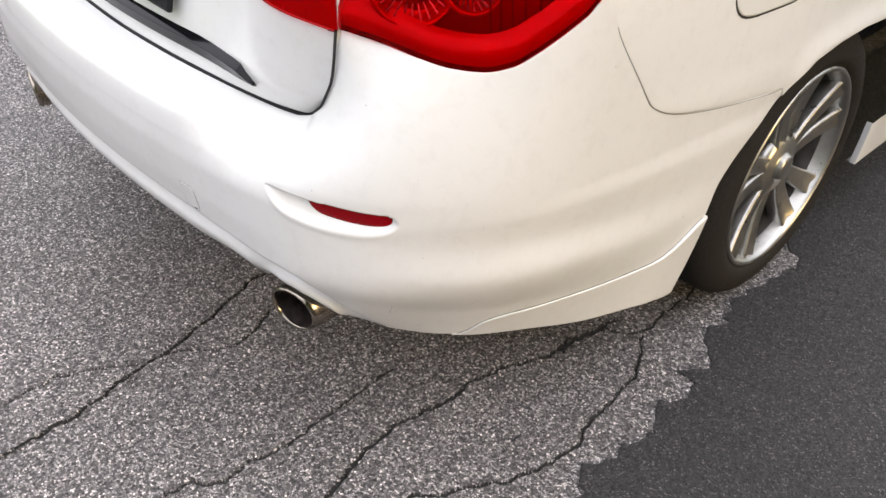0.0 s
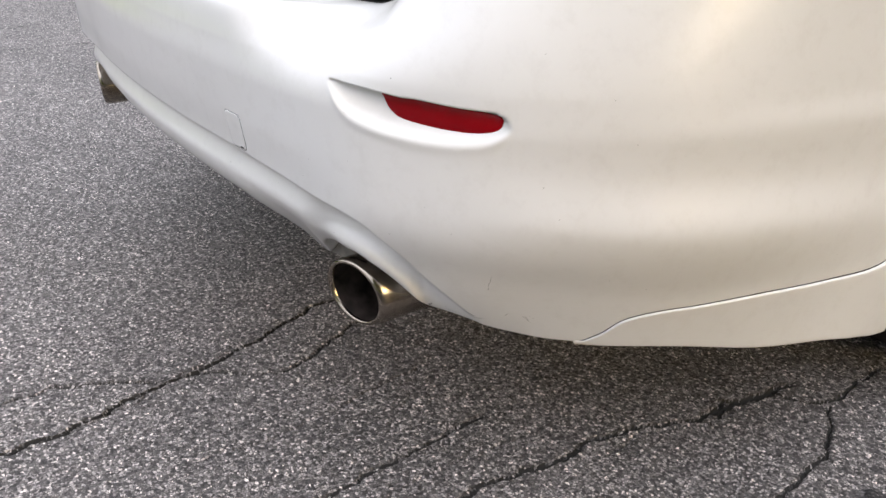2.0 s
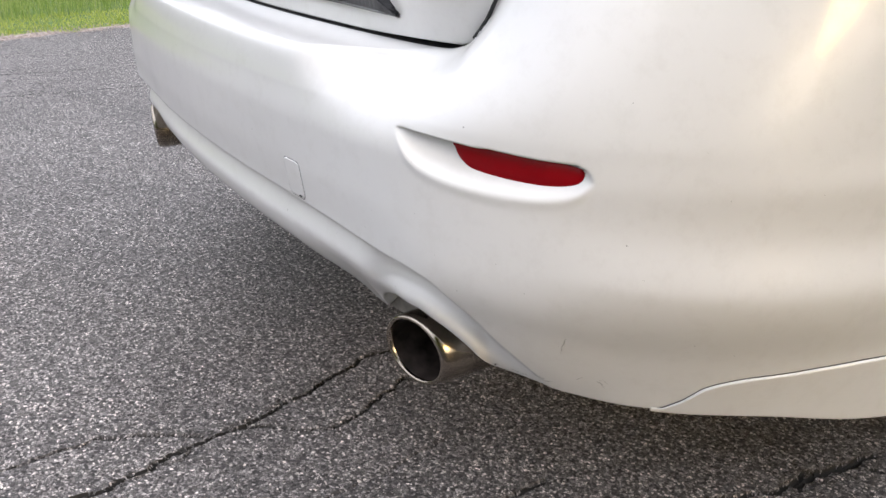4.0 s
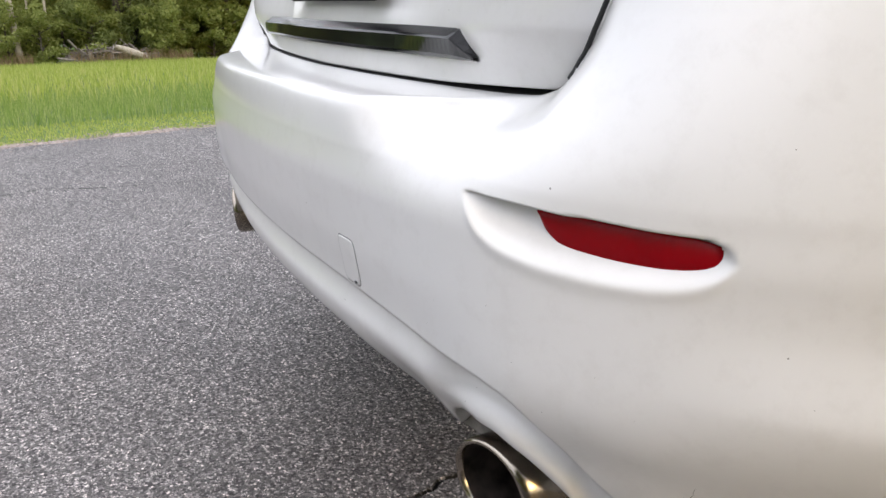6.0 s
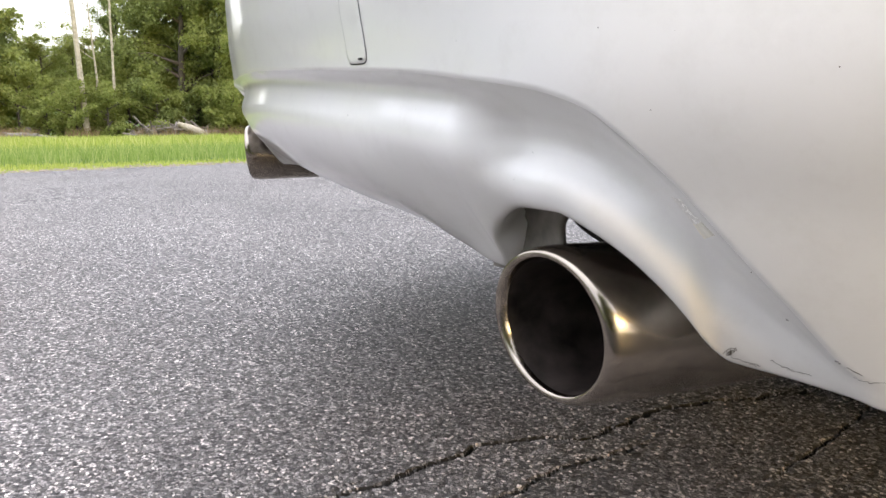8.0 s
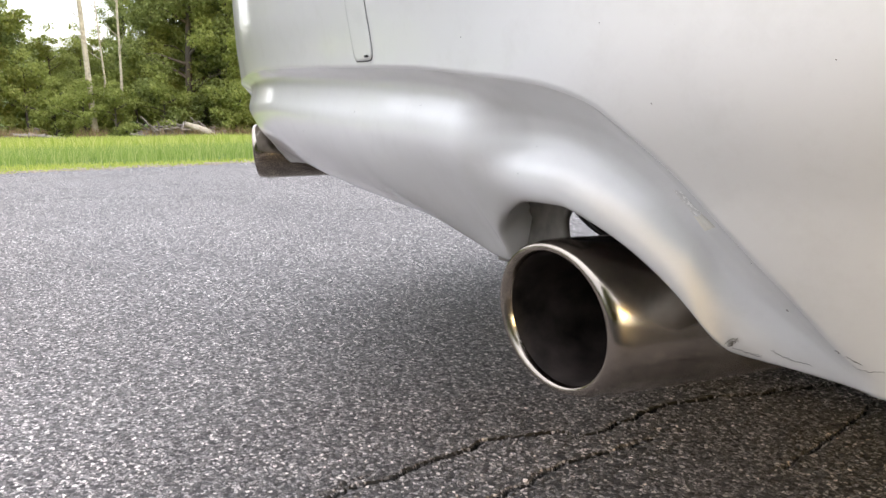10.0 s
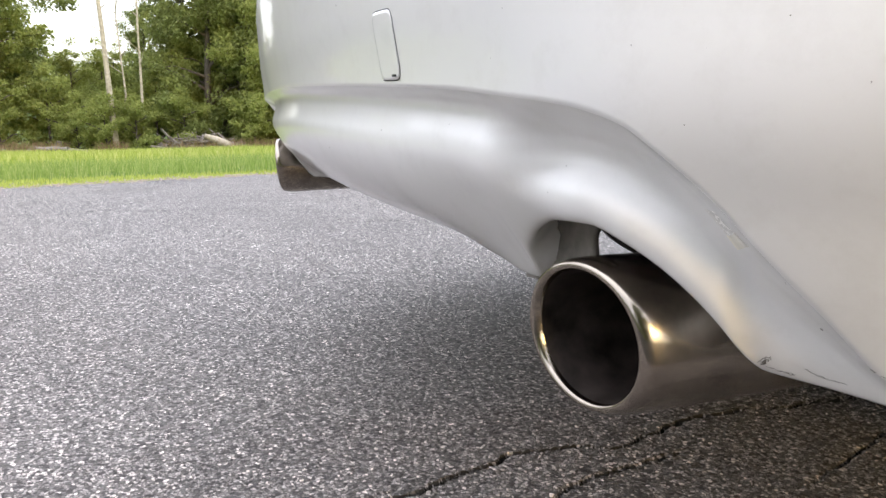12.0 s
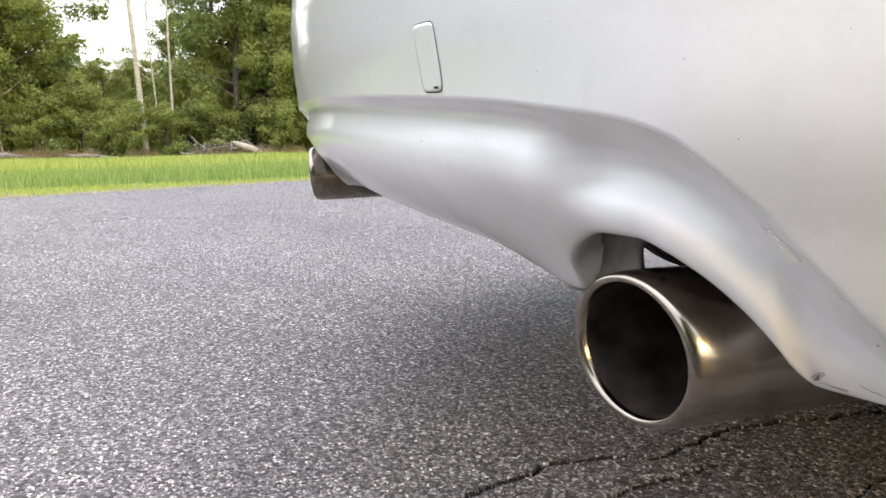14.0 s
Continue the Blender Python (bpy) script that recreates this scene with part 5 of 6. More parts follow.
def rough_line(points, step, jitter):
    """A polyline made ragged at the scale of the stones."""
    p = np.array(points, float)
    seg = np.linalg.norm(np.diff(p, axis=0), axis=1)
    t = np.concatenate([[0], np.cumsum(seg)])
    q = np.arange(0, t[-1], step)
    x, y = np.interp(q, t, p[:, 0]), np.interp(q, t, p[:, 1])
    k = np.array([0.25, 0.5, 0.25])
    for o in (x, y):
        n = np.convolve(rng.normal(0, jitter, len(o)), k, "same") + np.convolve(np.repeat(rng.normal(0, jitter, len(o) // 4 + 1), 4)[:len(o)], k, "same")
        o += n
    return np.stack([x, y], -1)


def build_road():
    xs, ys = np.arange(PX0, PX1 + 1e-6, CELL), np.arange(PY0, PY1 + 1e-6, CELL)
    X, Y = np.meshgrid(xs, ys, indexing="ij")
    Z = np.zeros_like(X)
    for pts, half, depth in CRACKS:
        line = rough_line(pts, 0.007, 0.0024)
        width = (0.9 if half > 0.004 else 1.3) * half * (0.3 + 0.7 * rng.random(len(line)) ** 1.3)
        for a, b, w in zip(line[:-1], line[1:], width):
            m = 0.02
            i0, i1 = np.searchsorted(xs, [min(a[0], b[0]) - m, max(a[0], b[0]) + m])
            j0, j1 = np.searchsorted(ys, [min(a[1], b[1]) - m, max(a[1], b[1]) + m])
            if i1 <= i0 or j1 <= j0:
                continue
            px, py = X[i0:i1, j0:j1], Y[i0:i1, j0:j1]
            ab = b - a
            t = np.clip(((px - a[0]) * ab[0] + (py - a[1]) * ab[1]) / (ab @ ab), 0, 1)
            d = np.hypot(px - a[0] - t * ab[0], py - a[1] - t * ab[1])
            dig = -depth * np.clip(1.15 - d / w, 0, 1) ** 0.8
            Z[i0:i1, j0:j1] = np.minimum(Z[i0:i1, j0:j1], dig)
    rough = rng.normal(0, 0.00045, Z.shape)
    hem = np.minimum.reduce([X - PX0, PX1 - X, Y - PY0, PY1 - Y])
    Z = (Z + rough) * np.clip(hem / 0.03, 0, 1)
    n, m = Z.shape
    verts = np.stack([X, Y, Z], -1).reshape(-1, 3)
    idx = np.arange(n * m).reshape(n, m)
    faces = np.stack([idx[:-1, :-1], idx[1:, :-1], idx[1:, 1:], idx[:-1, 1:]], -1).reshape(-1, 4)
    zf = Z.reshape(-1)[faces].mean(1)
    # faces deeper than 3.5 mm take the dark crack material
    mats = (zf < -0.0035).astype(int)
    ey = np.arange(-24, 24.01, 0.035)
    ex = edge_x(ey) + np.convolve(rng.normal(0, 0.03, len(ey)), np.ones(3) / 3, "same") + rng.normal(0, 0.008, len(ey))
    base = len(verts)
    left = np.stack([ex, ey, np.full(len(ey), -0.004)], -1)
    inner = np.stack([np.full(len(ey), -3.0 + 0.0), ey, np.zeros(len(ey))], -1)
    verts = np.concatenate([verts, left, inner, [(PX0, -24, 0), (PX0, PY0, 0), (PX0, PY1, 0), (PX0, 24, 0), (PX1, -24, 0), (PX1, PY0, 0), (PX1, PY1, 0), (PX1, 24, 0), (9.5, -24, 0), (9.5, 24, 0), (-3.0, -24, 0), (-3.0, 24, 0)]])
    k = len(ey)
    more = [(base + i, base + k + i, base + k + i + 1, base + i + 1) for i in range(k - 1)]
    c = base + 2 * k
    more += [(c + 10, c + 0, c + 3, c + 11), (c + 0, c + 4, c + 5, c + 1), (c + 2, c + 6, c + 7, c + 3), (c + 4, c + 8, c + 9, c + 7)]
    me = bpy.data.meshes.new("road")
    me.from_pydata(verts.tolist(), [], faces.tolist() + [tuple(int(q) for q in f) for f in more])
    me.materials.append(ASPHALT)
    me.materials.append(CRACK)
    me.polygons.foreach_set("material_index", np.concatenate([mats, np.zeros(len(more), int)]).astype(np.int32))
    me.update()
    return tagged(new("road", me), "grey worn asphalt driveway with branching cracks", "asphalt", kind="structure")


road = build_road()

# hairline cracks further off, laid as thin dark strips
FAR_CRACKS = [[(-1.04, -0.27), (-1.06, -0.18), (-1.08, -0.12)], [(-2.80, -0.75), (-2.89, -0.45), (-3.01, -0.25), (-3.06, -0.02), (-3.08, 0.2)],
              [(-2.60, 0.0), (-2.56, 0.27), (-2.64, 0.55), (-2.6, 0.9)], [(-2.16, -0.6), (-2.19, -0.40), (-2.25, -0.27), (-2.20, -0.10), (-2.17, 0.25), (-2.12, 0.6)], [(-1.7, 0.5), (-1.66, 0.9), (-1.75, 1.3)]]
for pts in FAR_CRACKS:
    line = rough_line(pts, 0.02, 0.006)
    w = 0.001 + 0.0045 * rng.random(len(line)) ** 1.8
    tn = unit(np.gradient(line, axis=0))
    nn = np.stack([-tn[:, 1], tn[:, 0]], 1)
    P = np.stack([np.c_[line + nn * w[:, None], np.full(len(line), 0.0012)], np.c_[line - nn * w[:, None], np.full(len(line), 0.0012)]], 1)
    child("crack_strip", mesh_from("crack_strip", P.reshape(-1, 3), grid_faces(len(line), 2), CRACK), road)

# sealed patch with a ragged hem
HEM = [(1.25, -24), (1.16, -2.0), (1.10, -0.6), (1.06, 0.0), (1.02, 0.30), (0.988, 0.45), (0.954, 0.508), (0.981, 0.565), (0.962, 0.584), (0.994, 0.642), (0.957, 0.70), (0.94, 0.741), (0.986, 0.80), (0.963, 0.843),
       (0.922, 0.831), (0.958, 0.886), (0.938, 0.936), (0.912, 0.944), (0.886, 0.994), (0.898, 1.063), (0.879, 1.114), (0.889, 1.155), (0.883, 1.225), (0.904, 1.314), (0.896, 1.355), (0.862, 1.395), (0.80, 1.415), (0.70, 1.44), (0.58, 1.47), (0.50, 1.52), (0.44, 2.4), (0.40, 24)]


def build_patch():
    p = np.array(HEM)
    near = rough_line(p[3:31], 0.008, 0.0055)
    line = np.vstack([p[:3], near, p[31:]])
    n = len(line)
    hem_lo = np.c_[line, np.full(n, 0.0002)]
    hem = np.c_[line + np.array([0.004, 0]), np.full(n, 0.0032)]
    rise = np.linspace(0, 1e-3, n) + np.maximum.accumulate(line[:, 1])
    far = np.c_[np.full(n, 9.4), rise, np.full(n, 0.0034)]
    mid = np.c_[np.full(n, 1.30), rise, np.full(n, 0.0034)]
    P = np.stack([hem_lo, hem, mid, far], 1)
    me = mesh_from("asphalt_patch", P.reshape(-1, 3), [f[::-1] for f in grid_faces(n, 4)], SEALED, smooth=False)
    child("asphalt_patch", me, road, "dark sealed asphalt patch with a ragged hem")


build_patch()


# ---- lawn ----
def blades(name, n, xr, yr, height, width, mat, label, keep=None, lean=0.5):
    """Bent grass blades as one object."""
    x, y = rng.uniform(*xr, n), rng.uniform(*yr, n)
    if keep is not None:
        ok = keep(x, y)
        x, y = x[ok], y[ok]
    n = len(x)
    h = height * rng.uniform(0.5, 1.25, n)
    a, b = rng.uniform(0, 2 * math.pi, n), rng.uniform(0, 2 * math.pi, n)
    z = ground_z(x, y) - 0.01
    w = width * rng.uniform(0.6, 1.3, n)
    root = np.stack([x, y, z], -1)
    side = np.stack([np.cos(a), np.sin(a), np.zeros(n)], -1) * w[:, None]
    bend = np.stack([np.cos(b), np.sin(b), np.zeros(n)], -1) * (h * lean * rng.uniform(0.2, 1.2, n))[:, None]
    up = np.array([0, 0, 1.0])
    v = np.stack([root - side, root + side, root + side * 0.7 + bend * 0.35 + up * (h * 0.6)[:, None], root - side * 0.7 + bend * 0.35 + up * (h * 0.6)[:, None], root + bend + up * h[:, None]], 1).reshape(-1, 3)
    i = np.arange(n)[:, None] * 5
    me = bpy.data.meshes.new(name)
    me.from_pydata(v.tolist(), [], (i + np.array([0, 1, 2, 3])).tolist() + (i + np.array([3, 2, 4])).tolist())
    me.materials.append(mat)
    me.polygons.foreach_set("use_smooth", [True] * len(me.polygons))
    return tagged(new(name, me), label, "grass", kind="stuff")


def beyond(lo, hi):
    return lambda x, y: (x < edge_x(y) - lo + 0.05 * np.sin(y * 5.0)) & (x > edge_x(y) - hi)


blades("mown_verge", 170000, (-8.2, -2.2), (-4, 5.5), 0.030, 0.0024, LAWN, "short yellow-green mown verge beside the asphalt", beyond(0.19, 1.5), 0.8)
blades("tall_grass", 80000, (-10, -3.0), (-5, 6), 0.115, 0.0024, TALL, "tall soft green meadow grass", beyond(1.3, 5.2))
blades("meadow", 80000, (-33.5, -7.0), (-13, 13), 0.19, 0.006, MEADOW, "green meadow running to the wood", beyond(3.5, 40))
blades("dry_weeds", 9000, (-34.4, -32.4), (-14, 14), 0.50, 0.012, DRY, "brown dry weeds along the wood", lambda x, y: np.sin(y * 0.9) + np.sin(y * 2.3) > -0.6)


def build_gravel():
    bm_v, bm_f = [], []
    n = 9000
    y = rng.uniform(-4, 4.5, n)
    x = edge_x(y) - rng.normal(0.10, 0.10, n)
    for i in range(n):
        r = rng.uniform(0.002, 0.007)
        o = len(bm_v)
        q = rng.uniform(0.6, 1.2, 6) * r
        c = np.array([x[i], y[i], 0.002 - 0.02 * (x[i] < edge_x(y[i]) - 0.03)])
        bm_v += [c + d for d in ((q[0], 0, 0), (0, q[1], 0), (-q[2], 0, 0), (0, -q[3], 0), (0, 0, q[4] * 0.8), (0, 0, -q[5] * 0.5))]
        bm_f += [tuple(o + k for k in f) for f in ((0, 1, 4), (1, 2, 4), (2, 3, 4), (3, 0, 4), (1, 0, 5), (2, 1, 5), (3, 2, 5), (0, 3, 5))]
    tagged(new("edge_gravel", mesh_from("edge_gravel", bm_v, bm_f, GRAVEL, smooth=False)), "pinkish loose gravel along the asphalt edge", "gravel", kind="stuff")


build_gravel()
vy = np.arange(-8, 9.01, 0.1)
VX = np.stack([edge_x(vy) + 0.05, edge_x(vy) - 0.08 + rng.normal(0, 0.02, len(vy)), edge_x(vy) - 0.25 + rng.normal(0, 0.05, len(vy))], 1)
VP = np.stack([VX, np.repeat(vy[:, None], 3, 1), np.broadcast_to([-0.014, -0.018, -0.030], VX.shape)], -1)
soil_strip = new("dirt_strip", mesh_from("dirt_strip", VP.reshape(-1, 3), [f[::-1] for f in grid_faces(len(vy), 3)], GRAVEL))
tagged(soil_strip, "pinkish bare dirt between asphalt and verge", "dirt", kind="structure")


# ---- wood ----
def tube(path, radii, n=7):
    p = np.array(path, float)
    t = unit(np.gradient(p, axis=0))
    a = unit(np.cross(t, np.array([0.31, 0.95, 0.11])))
    b = np.cross(t, a)
    ang = np.linspace(0, 2 * math.pi, n, endpoint=False)
    return p[:, None, :] + np.array(radii)[:, None, None] * (np.cos(ang)[None, :, None] * a[:, None, :] + np.sin(ang)[None, :, None] * b[:, None, :])


def tubes_mesh(name, tubes, mat):
    v, f = [], []
    for P in tubes:
        f += grid_faces(P.shape[0], P.shape[1], close_m=True, base=len(v))
        v += P.reshape(-1, 3).tolist()
    return mesh_from(name, v, f, mat)


def leaves_mesh(name, centres, sizes, per, leaf, mat, r):
    """Clumps of small folded leaves, denser towards the outside of each clump."""
    n = len(centres) * per
    c = np.repeat(np.array(centres), per, 0)
    s = np.repeat(np.array(sizes), per)
    d = unit(r.normal(size=(n, 3))) * (r.random(n) ** 0.45)[:, None]
    c = c + d * s[:, None] * np.array([1, 1, 0.7])
    u = unit(r.normal(size=(n, 3)) + np.array([0, 0, 0.2]))
    w = unit(np.cross(u, r.normal(size=(n, 3))))
    l = leaf * r.uniform(0.6, 1.4, n)
    q = np.stack([c - u * l[:, None], c + w * (l * 0.55)[:, None], c + u * l[:, None], c - w * (l * 0.55)[:, None]], 1).reshape(-1, 3)
    me = bpy.data.meshes.new(name)
    me.from_pydata(q.tolist(), [], (np.arange(n)[:, None] * 4 + np.arange(4)).tolist())
    me.materials.append(mat)
    return me


def build_tree(seed, height, spread, low, mat, leaf=0.10, limbs=16, per=60, label=""):
    r = np.random.default_rng(seed)
    t = new("tree")
    lean = r.normal(0, 0.03, 2)
    k = np.linspace(0, 1, 9)
    wob = np.cumsum(r.normal(0, 0.05, (9, 2)), 0)
    trunk = np.stack([lean[0] * k * height + wob[:, 0] * k, lean[1] * k * height + wob[:, 1] * k, k * height * 0.92 - 0.3], -1)
    tubes = [tube(trunk, 0.018 * height * (1 - 0.86 * k) + 0.012, 8)]
    cents, sizes = [], []
    for i in range(limbs):
        f = low + (0.95 - low) * (i + r.random()) / limbs
        o = np.array([np.interp(f, k, trunk[:, j]) for j in range(3)])
        a = r.uniform(0, 2 * math.pi)
        reach = spread * (0.45 + 0.75 * r.random()) * (1.15 - 0.75 * abs(f - 0.5) - 0.35 * f)
        rise = reach * r.uniform(0.05, 0.6)
        e = o + np.array([math.cos(a) * reach, math.sin(a) * reach, rise])
        m = (o + e) / 2 + r.normal(0, 0.12, 3) + np.array([0, 0, 0.1 * reach])
        tubes.append(tube([o, m, e], [0.011 * height * (1 - f) + 0.02, 0.03, 0.008], 5))
        for g in (0.45, 0.7, 0.9, 1.05):
            cents.append(o + (e - o) * g + r.normal(0, 0.22, 3) * spread * 0.35)
            sizes.append(spread * r.uniform(0.16, 0.30))
    for _ in range(8):
        cents.append(trunk[-1] + r.normal(0, 0.3, 3) * spread * 0.7)
        sizes.append(spread * r.uniform(0.15, 0.26))
    child("trunk", tubes_mesh("trunk", tubes, BARK), t, "grey-brown trunk with limbs")
    child("crown", leaves_mesh("crown", cents, sizes, per, leaf, mat, r), t, "uneven crown of small leaves")
    return tagged(t, label, "tree", "trees of the wood")


def place(ob, x, y, turn, size, first):
    """The first takes the place itself, the others are copies."""
    m = pose(x, y, float(ground_z(x, y)) if x < 0 else 0.0, 0, 0, turn) @ Matrix.Scale(size, 4)
    if first:
        ob.matrix_basis = m
        return ob
    c = copy_thing(ob, m)
    c.matrix_basis = m
    return c


KINDS = [build_tree(11, 12.0, 3.3, 0.03, LEAF_A, 0.080, 26, 230, label="dark green leafy tree at the edge of the wood"),
         build_tree(23, 10.0, 3.0, 0.03, LEAF_B, 0.080, 26, 230, label="light green leafy tree at the edge of the wood"),
         build_tree(37, 14.0, 3.0, 0.15, LEAF_A, 0.085, 24, 210, label="tall thin green tree of the wood"),
         build_tree(51, 3.0, 1.6, 0.02, LEAF_B, leaf=0.07, limbs=14, per=90, label="low green bush before the wood")]
UNSEEN_TREES = [build_tree(61, 12.0, 3.3, 0.05, LEAF_A, 0.20, 20, 45, label="green leafy tree added out of view round the drive"),
          build_tree(73, 11.0, 3.0, 0.05, LEAF_B, 0.20, 20, 45, label="light green tree added out of view round the drive"),
          build_tree(87, 13.0, 3.0, 0.12, LEAF_A, 0.20, 20, 45, label="tall green tree added out of view round the drive")]
SPOTS = [  # kind, x, y, turn, size
    (0, -36.5, 1.6, 20, 0.85), (0, -37.5, 4.4, 130, 1.0), (1, -35.8, 3.2, 60, 0.75), (1, -36.4, -7.5, 10, 0.9), (0, -37.8, -8.3, 200, 0.95), (1, -36.0, -9.8, 290, 0.85),
    (1, -38.5, 0.2, 75, 0.62), (0, -36.8, 7.4, 240, 0.95), (1, -37.2, 10.5, 20, 1.0), (0, -38.0, 13.5, 310, 1.0), (0, -38.8, -12.5, 40, 1.0), (1, -38.0, -16.0, 150, 1.0),
    (2, -39.5, 2.7, 15, 0.9), (2, -41.0, 6.0, 200, 1.0), (2, -40.5, -7.6, 90, 1.0), (2, -41.5, -11.0, 33, 1.0), (2, -39.8, 9.2, 66, 1.0), (1, -39.0, -2.2, 44, 0.45), (1, -41.0, -4.2, 144, 0.48),
    (1, -44.0, -3.0, 204, 0.52), (0, -47.0, -1.2, 4, 0.42), (0, -46.0, -5.2, 84, 0.42), (2, -43.5, -1.0, 94, 0.55),
    (0, -40.0, 0.9, 300, 0.9), (0, -40.2, 3.9, 10, 1.0), (1, -39.4, 5.6, 80, 1.0), (0, -40.5, -9.5, 35, 1.0), (1, -39.0, -8.9, 135, 1.0), (0, -42.0, 8.0, 180, 1.0), (1, -37.0, -8.4, 222, 0.95), (1, -37.4, 2.4, 111, 0.9), (0, -43.0, -13.5, 280, 1.0), (1, -35.6, 6.0, 200, 0.7), (1, -35.6, -11.8, 20, 0.8),
    (3, -34.6, 0.6, 0, 0.8), (3, -34.8, -3.4, 90, 0.75), (3, -34.4, 3.4, 200, 0.9), (3, -35.0, -6.2, 120, 0.9), (3, -34.9, -1.8, 300, 0.8), (3, -34.8, 5.2, 250, 0.9), (3, -35.2, -8.8, 20, 1.0), (3, -35.5, 8.4, 160, 1.0), (3, -36.2, -0.4, 60, 1.1), (3, -36.5, -4.6, 60, 1.1), (3, -33.9, -2.3, 140, 0.72), (3, -33.95, -1.2, 30, 0.70), (3, -33.9, 3.4, 75, 0.45),
]
used = set()
for kind, x, y, turn, size in SPOTS:
    place(KINDS[kind], x, y, turn, size, kind not in used)
    used.add(kind)
# trees added out of view: mirrored in the paint, they block low sky light
UNSEEN_SPOTS = [(-36.5 + 1.5 * math.sin(i * 2.3), -14.0 - 2.4 * i, 70 * i, 0.9) for i in range(7)]
# those on the right leave a gap for the low sun
for i, (az_, far_, size) in enumerate(((98, 13, 1.15), (104, 15, 1.2), (109, 12.5, 1.05), (115, 14, 1.05), (122, 16, 0.95), (129, 18, 0.7), (137, 22, 0.6), (60, 14, 1.15), (53, 15.5, 1.2), (47, 17, 1.2), (41, 19, 1.2), (56, 19, 1.3), (101, 19, 1.3), (112, 19, 1.2))):
    UNSEEN_SPOTS.append((0.8 + far_ * math.sin(radians(az_)), 0.5 + far_ * math.cos(radians(az_)), 47 * i, size))
UNSEEN_SPOTS += [(-46.0 + 3.8 * i, -33.0 + 2.0 * math.sin(i * 1.7), 55 * i, 0.85 + 0.06 * (i % 4)) for i in range(24)]
UNSEEN_SPOTS += [(-30.0 + 7.0 * i, 36.0 + 3.0 * math.sin(i * 2.7), 25 * i, 1.0) for i in range(8)]
for i, (x, y, turn, size) in enumerate(UNSEEN_SPOTS):
    place(UNSEEN_TREES[i % 3], x, y, turn, size, i < 3)


def far_wood():
    """Wooded ridge seen through the gap, and an added unseen ring mirrored in the paint."""
    r = np.random.default_rng(5)
    cents = np.stack([r.uniform(-150, -120, 420), r.uniform(-60, 45, 420), np.zeros(420)], -1)
    cents[:, 2] = -2.5 + r.uniform(0, 1, 420) ** 0.7 * (8.0 + 1.4 * np.sin(cents[:, 1] * 0.21))
    a, d = r.uniform(-2.5, 2.5, 900), r.uniform(95, 125, 900)
    ring = np.stack([np.cos(a) * d, np.sin(a) * d, r.uniform(-2, 11, 900)], -1)
    cents = np.vstack([cents, ring])
    me = leaves_mesh("far_wood", cents, r.uniform(1.5, 3.2, len(cents)), 30, 0.6, LEAF_A, r)
    tagged(new("far_wood", me), "distant dark wooded ridge beyond the gap", "wood", kind="stuff")


far_wood()


def dead_tree(seed, x, y, h, r0, dx, dy):
    r = np.random.default_rng(seed)
    k = np.linspace(0, 1, 12)
    w = np.cumsum(r.normal(0, 0.03, (12, 2)), 0)
    p = np.stack([dx * k + w[:, 0], dy * k + w[:, 1], k * h - 0.2], -1)
    tubes = [tube(p, r0 * (1 - 0.75 * k) + 0.008, 8)]
    for i in range(9):
        f = r.uniform(0.35, 0.97)
        o = np.array([np.interp(f, k, p[:, j]) for j in range(3)])
        a, l = r.uniform(0, 6.28), r.uniform(0.3, 1.1)
        tubes.append(tube([o, o + np.array([math.cos(a) * l * 0.5, math.sin(a) * l * 0.5, 0.3 * l]), o + np.array([math.cos(a) * l, math.sin(a) * l, 0.75 * l])], [0.022, 0.015, 0.006], 5))
    t = new("dead_tree", None)
    child("trunk", tubes_mesh("trunk", tubes, BIRCH), t)
    t.matrix_basis = pose(x, y, float(ground_z(x, y)))
    tagged(t, "bare bleached dead tree before the wood", "tree", "dead trees")


for q in ((1, -34.2, -1.95, 11.0, 0.13, 0.1, -0.70), (2, -34.9, -0.95, 9.0, 0.06, 0.0, 0.15), (3, -35.2, -1.45, 7.0, 0.05, 0.0, -0.3), (7, -34.9, -7.3, 6.0, 0.045, 0.0, -0.3)):
    dead_tree(*q)


def log_pile(x, y, n, long, seed, label):
    r = np.random.default_rng(seed)
    for i in range(n):
        l, rad = long * r.uniform(0.5, 1.1), r.uniform(0.05, 0.13)
        k = np.linspace(-0.5, 0.5, 6)
        P = tube(np.stack([k * 0 + r.normal(0, 0.02, 6), k * l, r.normal(0, 0.02, 6)], -1), rad * (1 - 0.25 * (k + 0.5)) * r.uniform(0.9, 1.1, 6), 9)
        v = P.reshape(-1, 3).tolist()
        f = grid_faces(6, 9, close_m=True) + [tuple(range(8, -1, -1)), tuple(range(45, 54))]
        o = new("fallen_log", mesh_from("fallen_log", v, f, LOG_GREY))
        px, py = x + r.normal(0, 0.3), y + r.normal(0, 0.8)
        o.matrix_basis = pose(px, py, float(ground_z(px, py)) + rad * 0.8 + 0.11 * (i // 3), r.uniform(-9, 9), 0, r.uniform(-35, 35))
        tagged(o, label, "log", "logs by the wood")


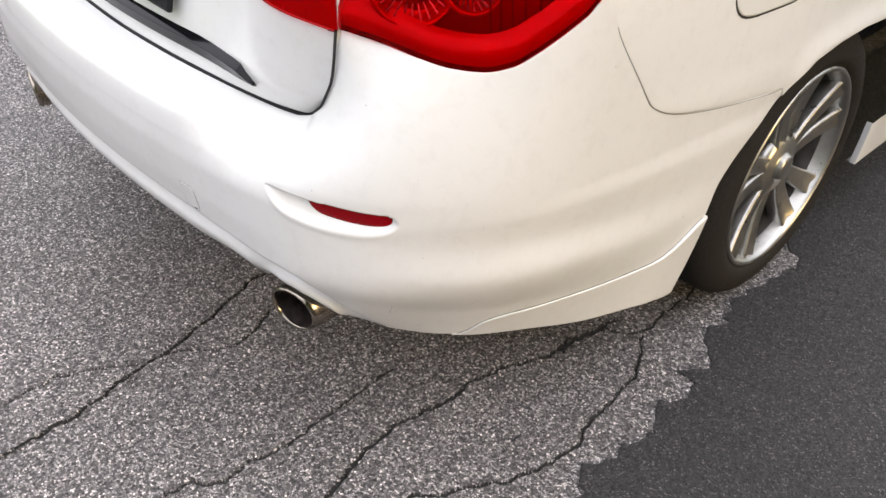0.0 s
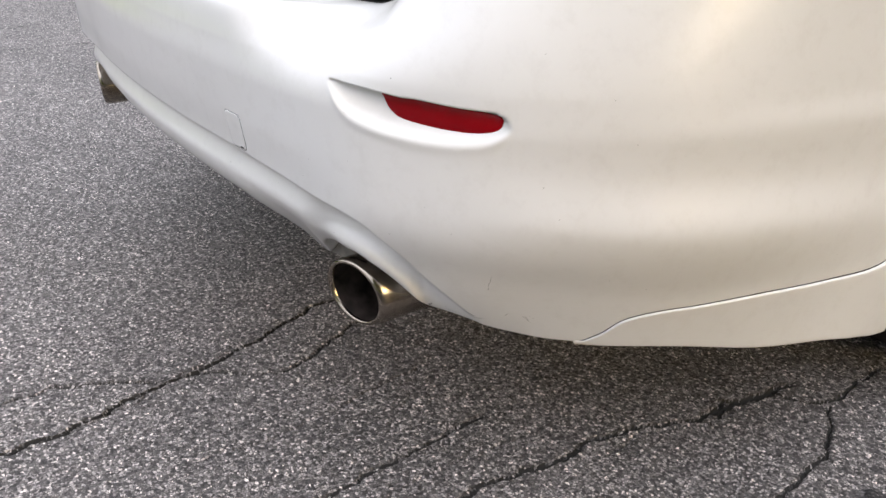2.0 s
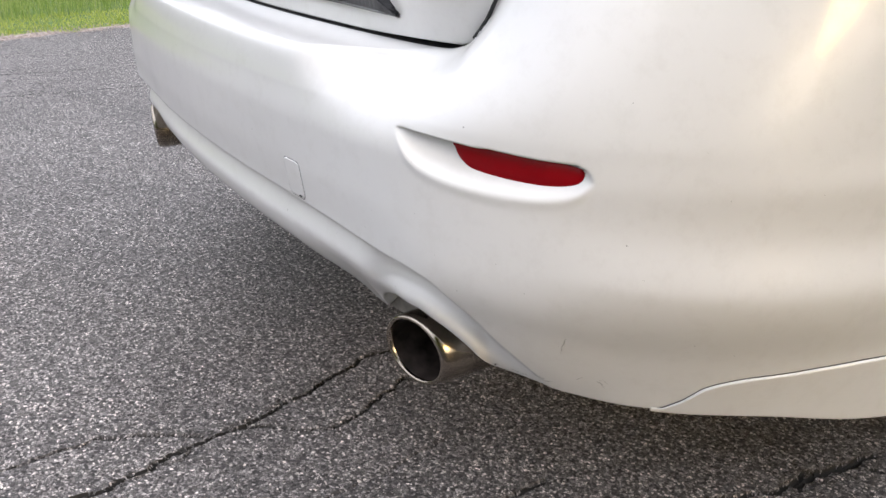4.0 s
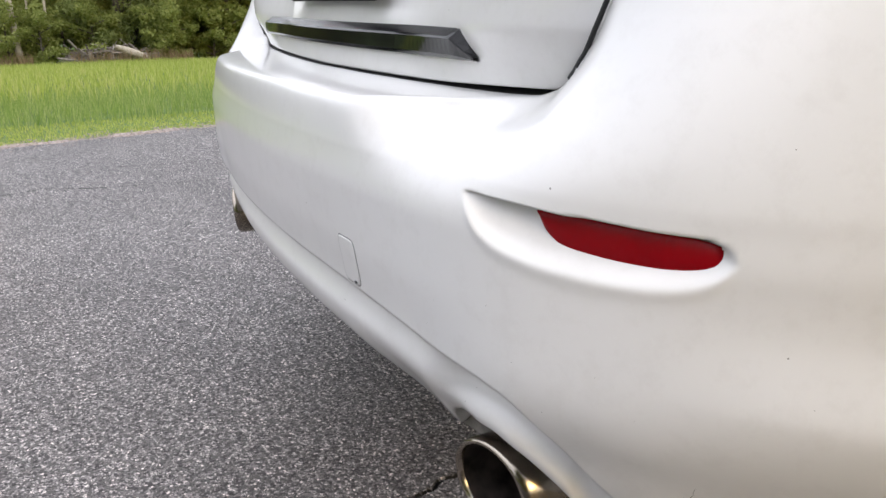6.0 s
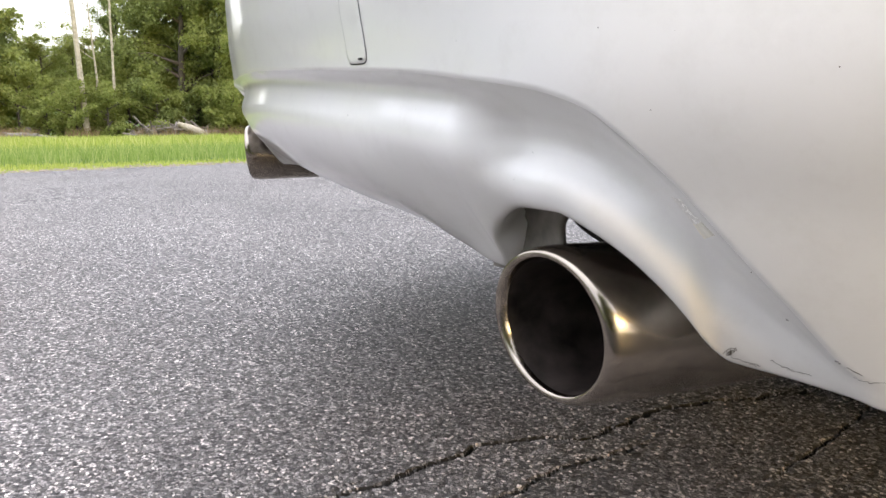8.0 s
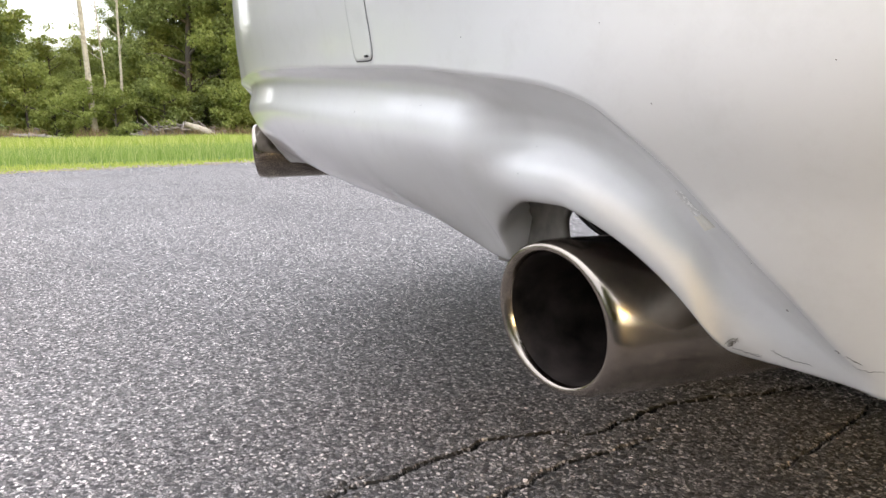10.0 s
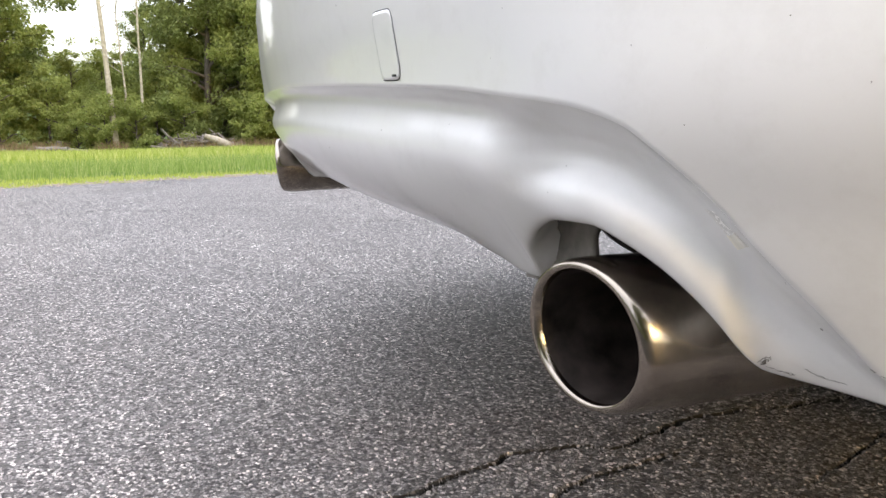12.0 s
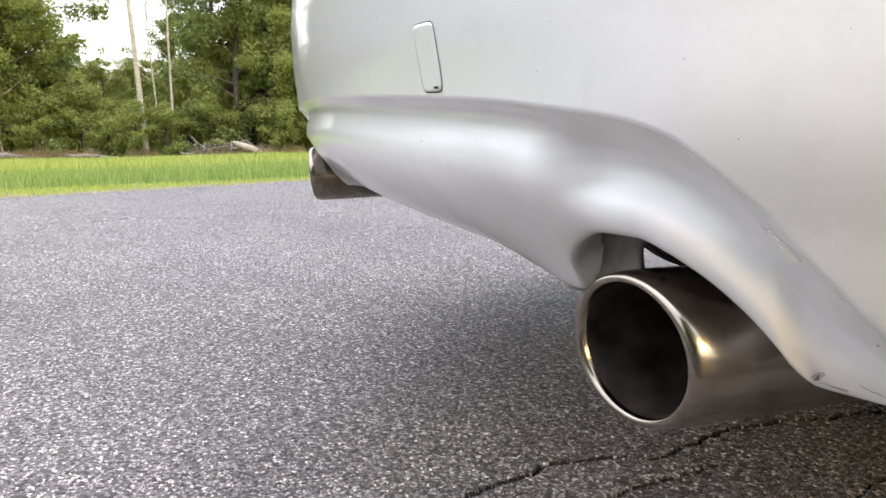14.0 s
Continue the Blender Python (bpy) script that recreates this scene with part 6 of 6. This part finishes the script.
log_pile(-33.4, 0.9, 8, 2.0, 3, "weathered grey fallen log before the wood")
def brush_pile(x, y0, y1, n, seed):
    """A tangled heap of grey branches."""
    r = np.random.default_rng(seed)
    tubes = []
    for _ in range(n):
        y = r.uniform(y0, y1)
        h = 0.52 * math.sin(math.pi * (y - y0) / (y1 - y0)) ** 0.6 + 0.08
        long, a, e = r.uniform(0.4, 1.3), r.normal(math.pi / 2, 0.7), r.normal(0, 0.35)
        d = np.array([math.cos(a) * math.cos(e), math.sin(a) * math.cos(e), math.sin(e)]) * long / 2
        c = np.array([x + r.normal(0, 0.25), y, r.uniform(0.04, h)])
        c[2] = max(c[2], abs(d[2]) + 0.02)
        k = r.uniform(0.012, 0.05)
        tubes.append(tube([c - d, c + r.normal(0, 0.05, 3), c + d], [k, k * 0.9, k * 0.5], 6))
    o = new("brush_pile", tubes_mesh("brush_pile", tubes, LOG_GREY))
    o.matrix_basis = pose(0, 0, float(ground_z(x, (y0 + y1) / 2)))
    tagged(o, "tangled heap of weathered grey branches before the wood", "brush", kind="stuff")


brush_pile(-33.5, -0.4, 2.4, 150, 17)
slab = new("fallen_log", mesh_from("fallen_log", tube([(0, -0.62, 0.62), (0.03, -0.2, 0.46), (0, 0.25, 0.28), (0, 0.62, 0.10)], [0.09, 0.15, 0.14, 0.07], 12).reshape(-1, 3), grid_faces(4, 12, close_m=True) + [tuple(range(11, -1, -1)), tuple(range(36, 48))], BIRCH))
slab.matrix_basis = pose(-33.05, 1.95, float(ground_z(-33.05, 1.95)))
tagged(slab, "pale barkless log leaning on the brush heap", "log", "logs by the wood")
log_pile(-33.2, -4.9, 6, 1.6, 9, "weathered grey fallen log in the grass")
log_pile(-33.6, -8.0, 5, 1.4, 12, "weathered grey fallen log in the grass")
for i, (x, y, h) in enumerate(((-33.3, 1.7, 0.7), (-33.2, 0.4, 0.55), (-33.5, -4.0, 0.5), (-33.3, -6.9, 0.45))):
    st = tube([(0, 0, -0.1), (0.01, 0, 0.15), (0, 0.02, h * 0.7), (0.02, 0, h)], [0.17, 0.13, 0.12, 0.10], 10)
    o = new("tree_stump", mesh_from("tree_stump", st.reshape(-1, 3), grid_faces(4, 10, close_m=True) + [tuple(range(30, 40))], LOG_GREY))
    o.matrix_basis = pose(x, y, float(ground_z(x, y)), 0, 0, 50 * i)
    tagged(o, "short weathered tree stump in the weeds", "stump", "stumps by the wood")
